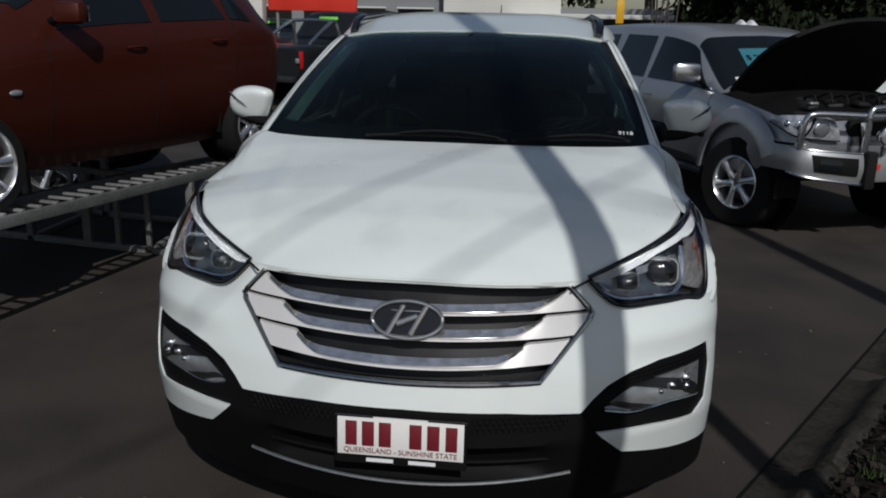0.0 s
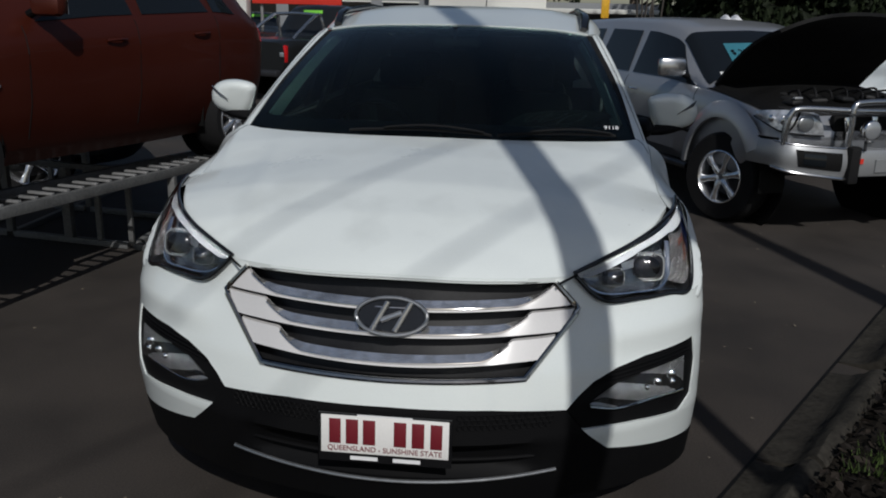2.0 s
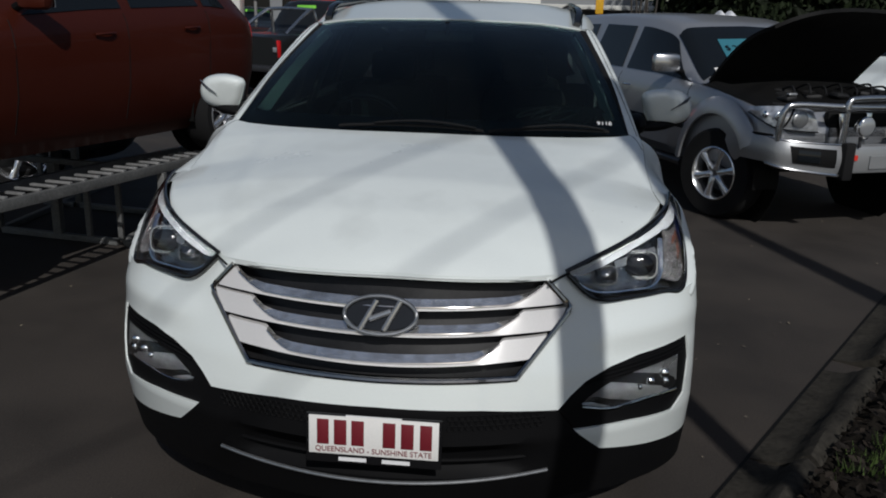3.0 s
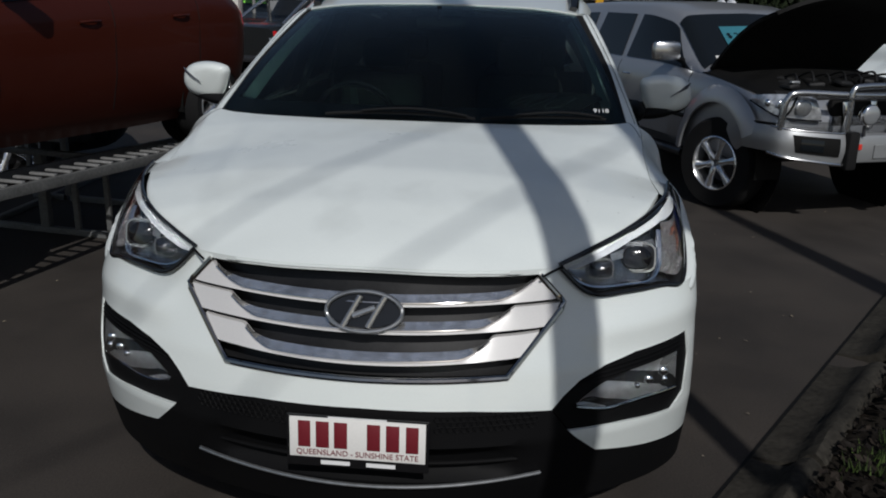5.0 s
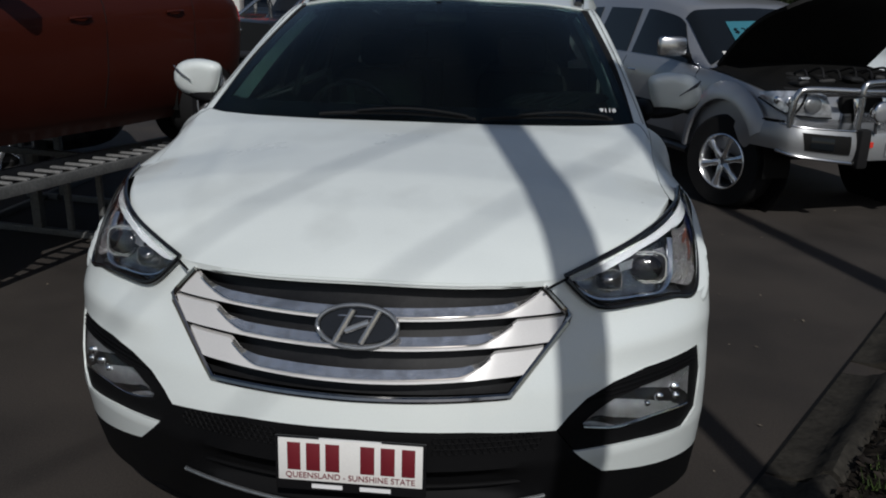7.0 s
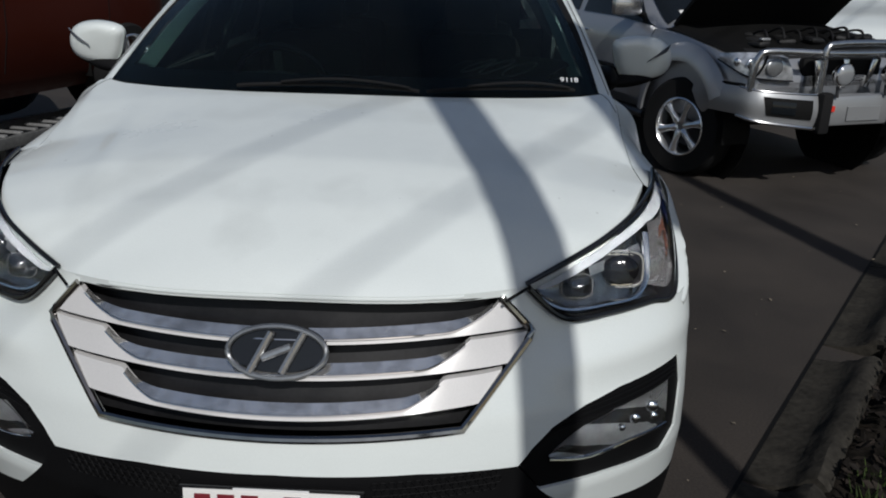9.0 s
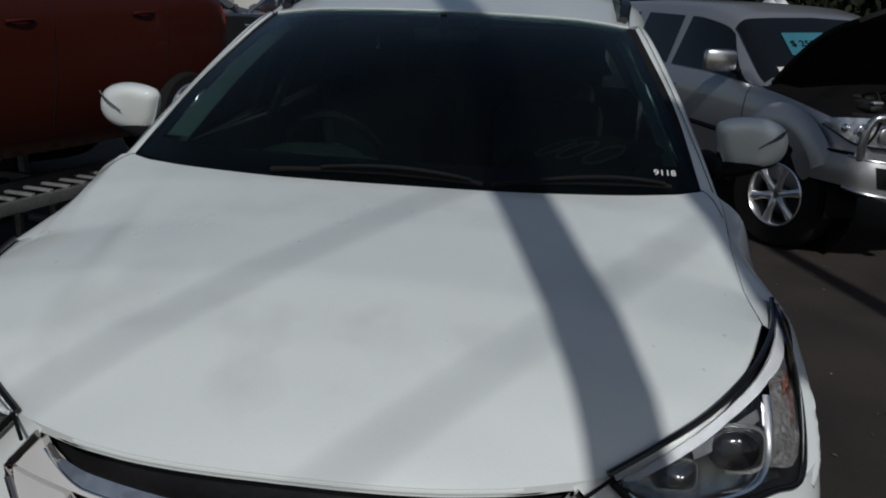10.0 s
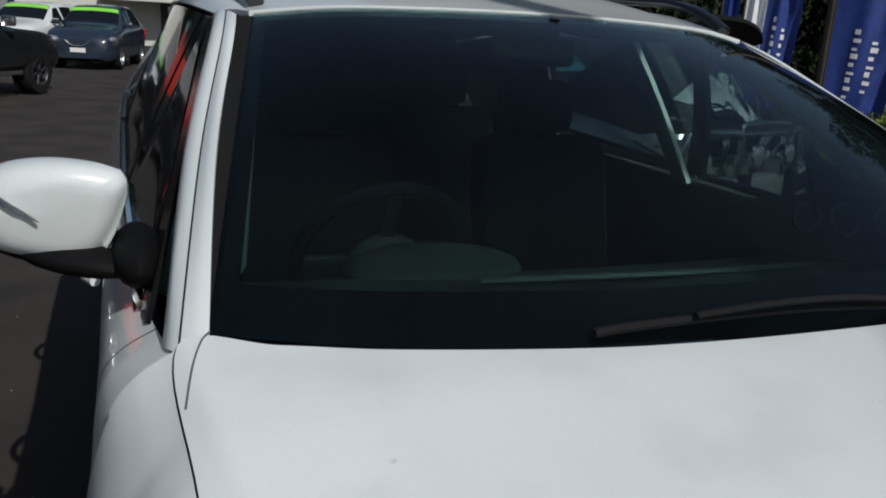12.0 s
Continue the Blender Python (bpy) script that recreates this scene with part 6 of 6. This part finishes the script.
# ---- buildings and signs behind ----
def build_showroom():
    ob = thing("low_building", "low white building with flat eave and dark windows", "building")
    part("wall", box((14, 6, 3.0), (5.5, 46, 1.0)), GREYWALL, ob)
    part("eave", box((9.4, 4.0, 0.22), (3.1, 41.6, 2.05), bevel=0.03), WALLPAINT, ob)
    for k in range(6):
        w = part("window", box((1.7, 0.08, 0.9), (0.2 + 2.1 * k, 42.98, 1.1)), FARGLASS, ob)
        part("window_frame", box((1.8, 0.05, 0.06), (0.2 + 2.1 * k, 42.95, 1.58)), WALLPAINT, w)
    hall = thing("white_building", "white building with flat parapet behind the yard", "building")
    part("wall", box((6.0, 5, 4.2), (-2.0, 44, 2.1)), WALLPAINT, hall)
    part("parapet", box((6.2, 5.2, 0.16), (-2.0, 44, 4.28), bevel=0.02), WALLPAINT, hall)
    long = thing("grey_building", "long grey building with dark openings", "building")
    part("wall", box((24, 6, 4.2), (-17, 46, 2.1)), GREYWALL, long)
    for k in range(9):
        o = part("window", box((1.9, 0.10, 1.2), (-27.5 + 2.6 * k, 42.97, 1.7)), FARGLASS, long)
        part("window_frame", box((2.0, 0.06, 0.08), (-27.5 + 2.6 * k, 42.93, 2.34)), WALLPAINT, o)
    part("roof_edge", box((24.4, 6.4, 0.2), (-17, 46, 4.3), bevel=0.03), WALLPAINT, long)
    red = thing("red_sign_board", "bright red sign board on posts", "sign")
    part("board", box((3.3, 0.15, 2.2), (-8.15, 28, 3.05), bevel=0.02), REDSIGN, red)
    for x in (-9.5, -6.8):
        part("post", rod((x, 28.1, 0), (x, 28.1, 3.0), 0.06), GALV, red)
    col = thing("grey_column", "pale grey column", "column")
    part("shaft", box((0.95, 0.5, 4.5), (-10.3, 27.6, 2.25), bevel=0.03), WALLPAINT, col)
    y = thing("yellow_sign", "small yellow and orange pennant on a pole", "sign")
    part("board", box((0.30, 0.04, 0.85), (3.02, 30, 2.15), (0, 0, 12), 0.03), YELLOW, y)
    part("pole", rod((2.9, 30.02, 0), (2.9, 30.02, 2.7), 0.025), DARKMETAL, y)


build_showroom()


def build_cover():
    """White cloth over two hoops, on short legs, behind the silver vehicle."""
    ob = thing("cloth_cover", "white two-humped cloth cover standing behind the silver vehicle", "cover")

    def cloth(u, v):
        hump = max(0.12 * math.exp(-((u - 0.36) / 0.13) ** 2), 0.12 * math.exp(-((u - 0.68) / 0.14) ** 2))
        return Vector((COVER[0] + (u - 0.5) * 0.56, COVER[1] + (v - 0.5) * 0.6, COVER[2] + (hump + 0.01) * math.sin(math.pi * v) ** 0.5))
    part("cloth", patch(cloth, 40, 14, 0.004), FLAGWHITE, ob)
    for dx in (-0.26, 0.26):
        for dy in (-0.28, 0.28):
            part("leg", rod((COVER[0] + dx, COVER[1] + dy, 0), (COVER[0] + dx, COVER[1] + dy, COVER[2] + 0.01), 0.015), DARKMETAL, ob)


COVER = (3.98, 14.0, 1.675)
build_cover()


def build_fence():
    ob = thing("timber_fence", "low grey timber picket fence beside the hedge", "fence")
    for k in range(22):
        a = Vector((6.6, 6.4, 0)) + Vector((0.80, 0.60, 0)) * 0.55 * k
        part("picket", box((0.12, 0.03, 0.95), (a.x, a.y, 0.55), (0, 0, 37), 0.006), TIMBER, ob)
    for z in (0.35, 0.8):
        a, b = Vector((6.5, 6.36, z)), Vector((6.5, 6.36, z)) + Vector((0.80, 0.60, 0)) * 12
        part("fence_rail", rod(a, b, 0.03, seg=6), TIMBER, ob)


build_fence()


def leaf_cloud(rng, centre, size, count, leaf, verts, faces):
    for _ in range(count):
        d = Vector((rng.gauss(0, 1), rng.gauss(0, 1), rng.gauss(0, 1))).normalized() * (rng.random() ** 0.45)
        p = Vector(centre) + Vector((d.x * size[0], d.y * size[1], d.z * size[2]))
        e = Euler((rng.uniform(0, 6.28), rng.uniform(0, 6.28), rng.uniform(0, 6.28))).to_matrix()
        s = leaf * rng.uniform(0.5, 1.5)
        k = len(verts)
        for q in ((-0.6, 0, 0), (0, -0.3, 0.06), (0.6, 0, 0), (0, 0.3, 0.06)):
            verts.append(tuple(p + e @ (Vector(q) * s)))
        faces.append((k, k + 1, k + 2, k + 3))


def tree_mesh(rng, high, spread, count, leaf):
    trunk = bmesh.new()
    tube(lambda t: Vector((0.25 * math.sin(2 * t), 0.15 * t, high * 0.62 * t)), 10, 0.16, 8, trunk)
    verts, faces = [], []
    for k in range(11):
        a, r = rng.uniform(0, 6.28), spread * rng.uniform(0.25, 0.8)
        tip = Vector((math.cos(a) * r, math.sin(a) * r, high * rng.uniform(0.42, 0.95)))
        tube(spline((0.2, 0.1, high * 0.35), tuple(tip * 0.55 + Vector((0, 0, high * 0.18))), tuple(tip)), 8, 0.05, 6, trunk)
        leaf_cloud(rng, tip, (spread * rng.uniform(0.3, 0.55), spread * rng.uniform(0.3, 0.55), high * rng.uniform(0.10, 0.2)), count // 11, leaf, verts, faces)
    return trunk, verts, faces


def build_trees():
    rng = random.Random(11)
    kinds = []
    for k in range(3):
        t, v, f = tree_mesh(rng, 9 + 2 * k, 3.6 + 0.5 * k, 5200, 0.34)
        ob = thing("tree", "tall dark leafy tree behind the yard", "tree", group="trees behind the yard")
        part("trunk", t, BARK, ob)
        me = bpy.data.meshes.new("crown")
        me.from_pydata(v, [], f)
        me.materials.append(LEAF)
        c = new("crown", me)
        c.parent = ob
        kinds.append(ob)
    spots = [(rng.uniform(-1.5, 1.5) + x, 50 + rng.uniform(-2, 5)) for x in range(-42, 20, 5)]
    spots += [(9.5, 26), (13.5, 24), (17.5, 25), (15, 30), (21, 22), (24.5, 25), (19, 29), (26, 18), (29, 21), (11, 32), (6.5, 51), (30, 14), (24, 12.5)]
    for i, (x, y) in enumerate(spots):
        m = pose(x, y, -0.3, 0, 0, rng.uniform(0, 360)) @ Matrix.Scale(rng.uniform(0.85, 1.2), 4)
        if i < 3:
            kinds[i].matrix_world = m
        else:
            c = copy_thing(kinds[i % 3], m)
    for k in range(3):
        x = 2.99 + 0.22 * k + 0.1 * math.sin(5 * k)
        sapling = thing("sapling", "thin pale bare stems before dark shrubs", "sapling", group="saplings")
        for j in (-1, 1):
            part("stem", tube(spline((x, 19.0, 0), (x + 0.06 * j, 19.0, 1.2), (x + 0.16 * j, 19.05, 2.6), (x + 0.3 * j + 0.1 * math.sin(k), 19.1, 4.2)), 14, 0.022, 6), STEM, sapling)
    # hedge behind the flags, and shrubs behind the silver vehicle
    verts, faces = [], []
    for k in range(46):
        p = Vector((7.6, 7.6, 0.45)) + Vector((0.80, 0.60, 0)) * 0.42 * k + Vector((rng.uniform(-0.2, 0.2), rng.uniform(-0.2, 0.2), rng.uniform(-0.1, 0.1)))
        leaf_cloud(rng, p, (0.45, 0.45, 0.42), 230, 0.055, verts, faces)
    me = bpy.data.meshes.new("hedge")
    me.from_pydata(verts, [], faces)
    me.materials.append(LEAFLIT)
    tagged(new("hedge", me), "yellow-green clipped hedge beside the fence", "hedge", kind="stuff")
    verts, faces = [], []
    for k in range(300):
        p = Vector((4.5 + 0.1 * k, 21.5 + 2 * math.sin(k), rng.uniform(0.4, 6.5)))
        leaf_cloud(rng, p, (1.1, 0.9, 0.9), 260, 0.22, verts, faces)
    for k in range(170):
        p = Vector((5.0 + 0.19 * k, 24.0 + math.sin(3 * k), rng.uniform(0.3, 6.0)))
        leaf_cloud(rng, p, (1.4, 0.9, 1.2), 190, 0.42, verts, faces)
    me = bpy.data.meshes.new("shrubs")
    me.from_pydata(verts, [], faces)
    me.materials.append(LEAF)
    tagged(new("shrubs", me), "dark dense shrubs along the back of the yard", "shrubs", kind="stuff")


build_trees()
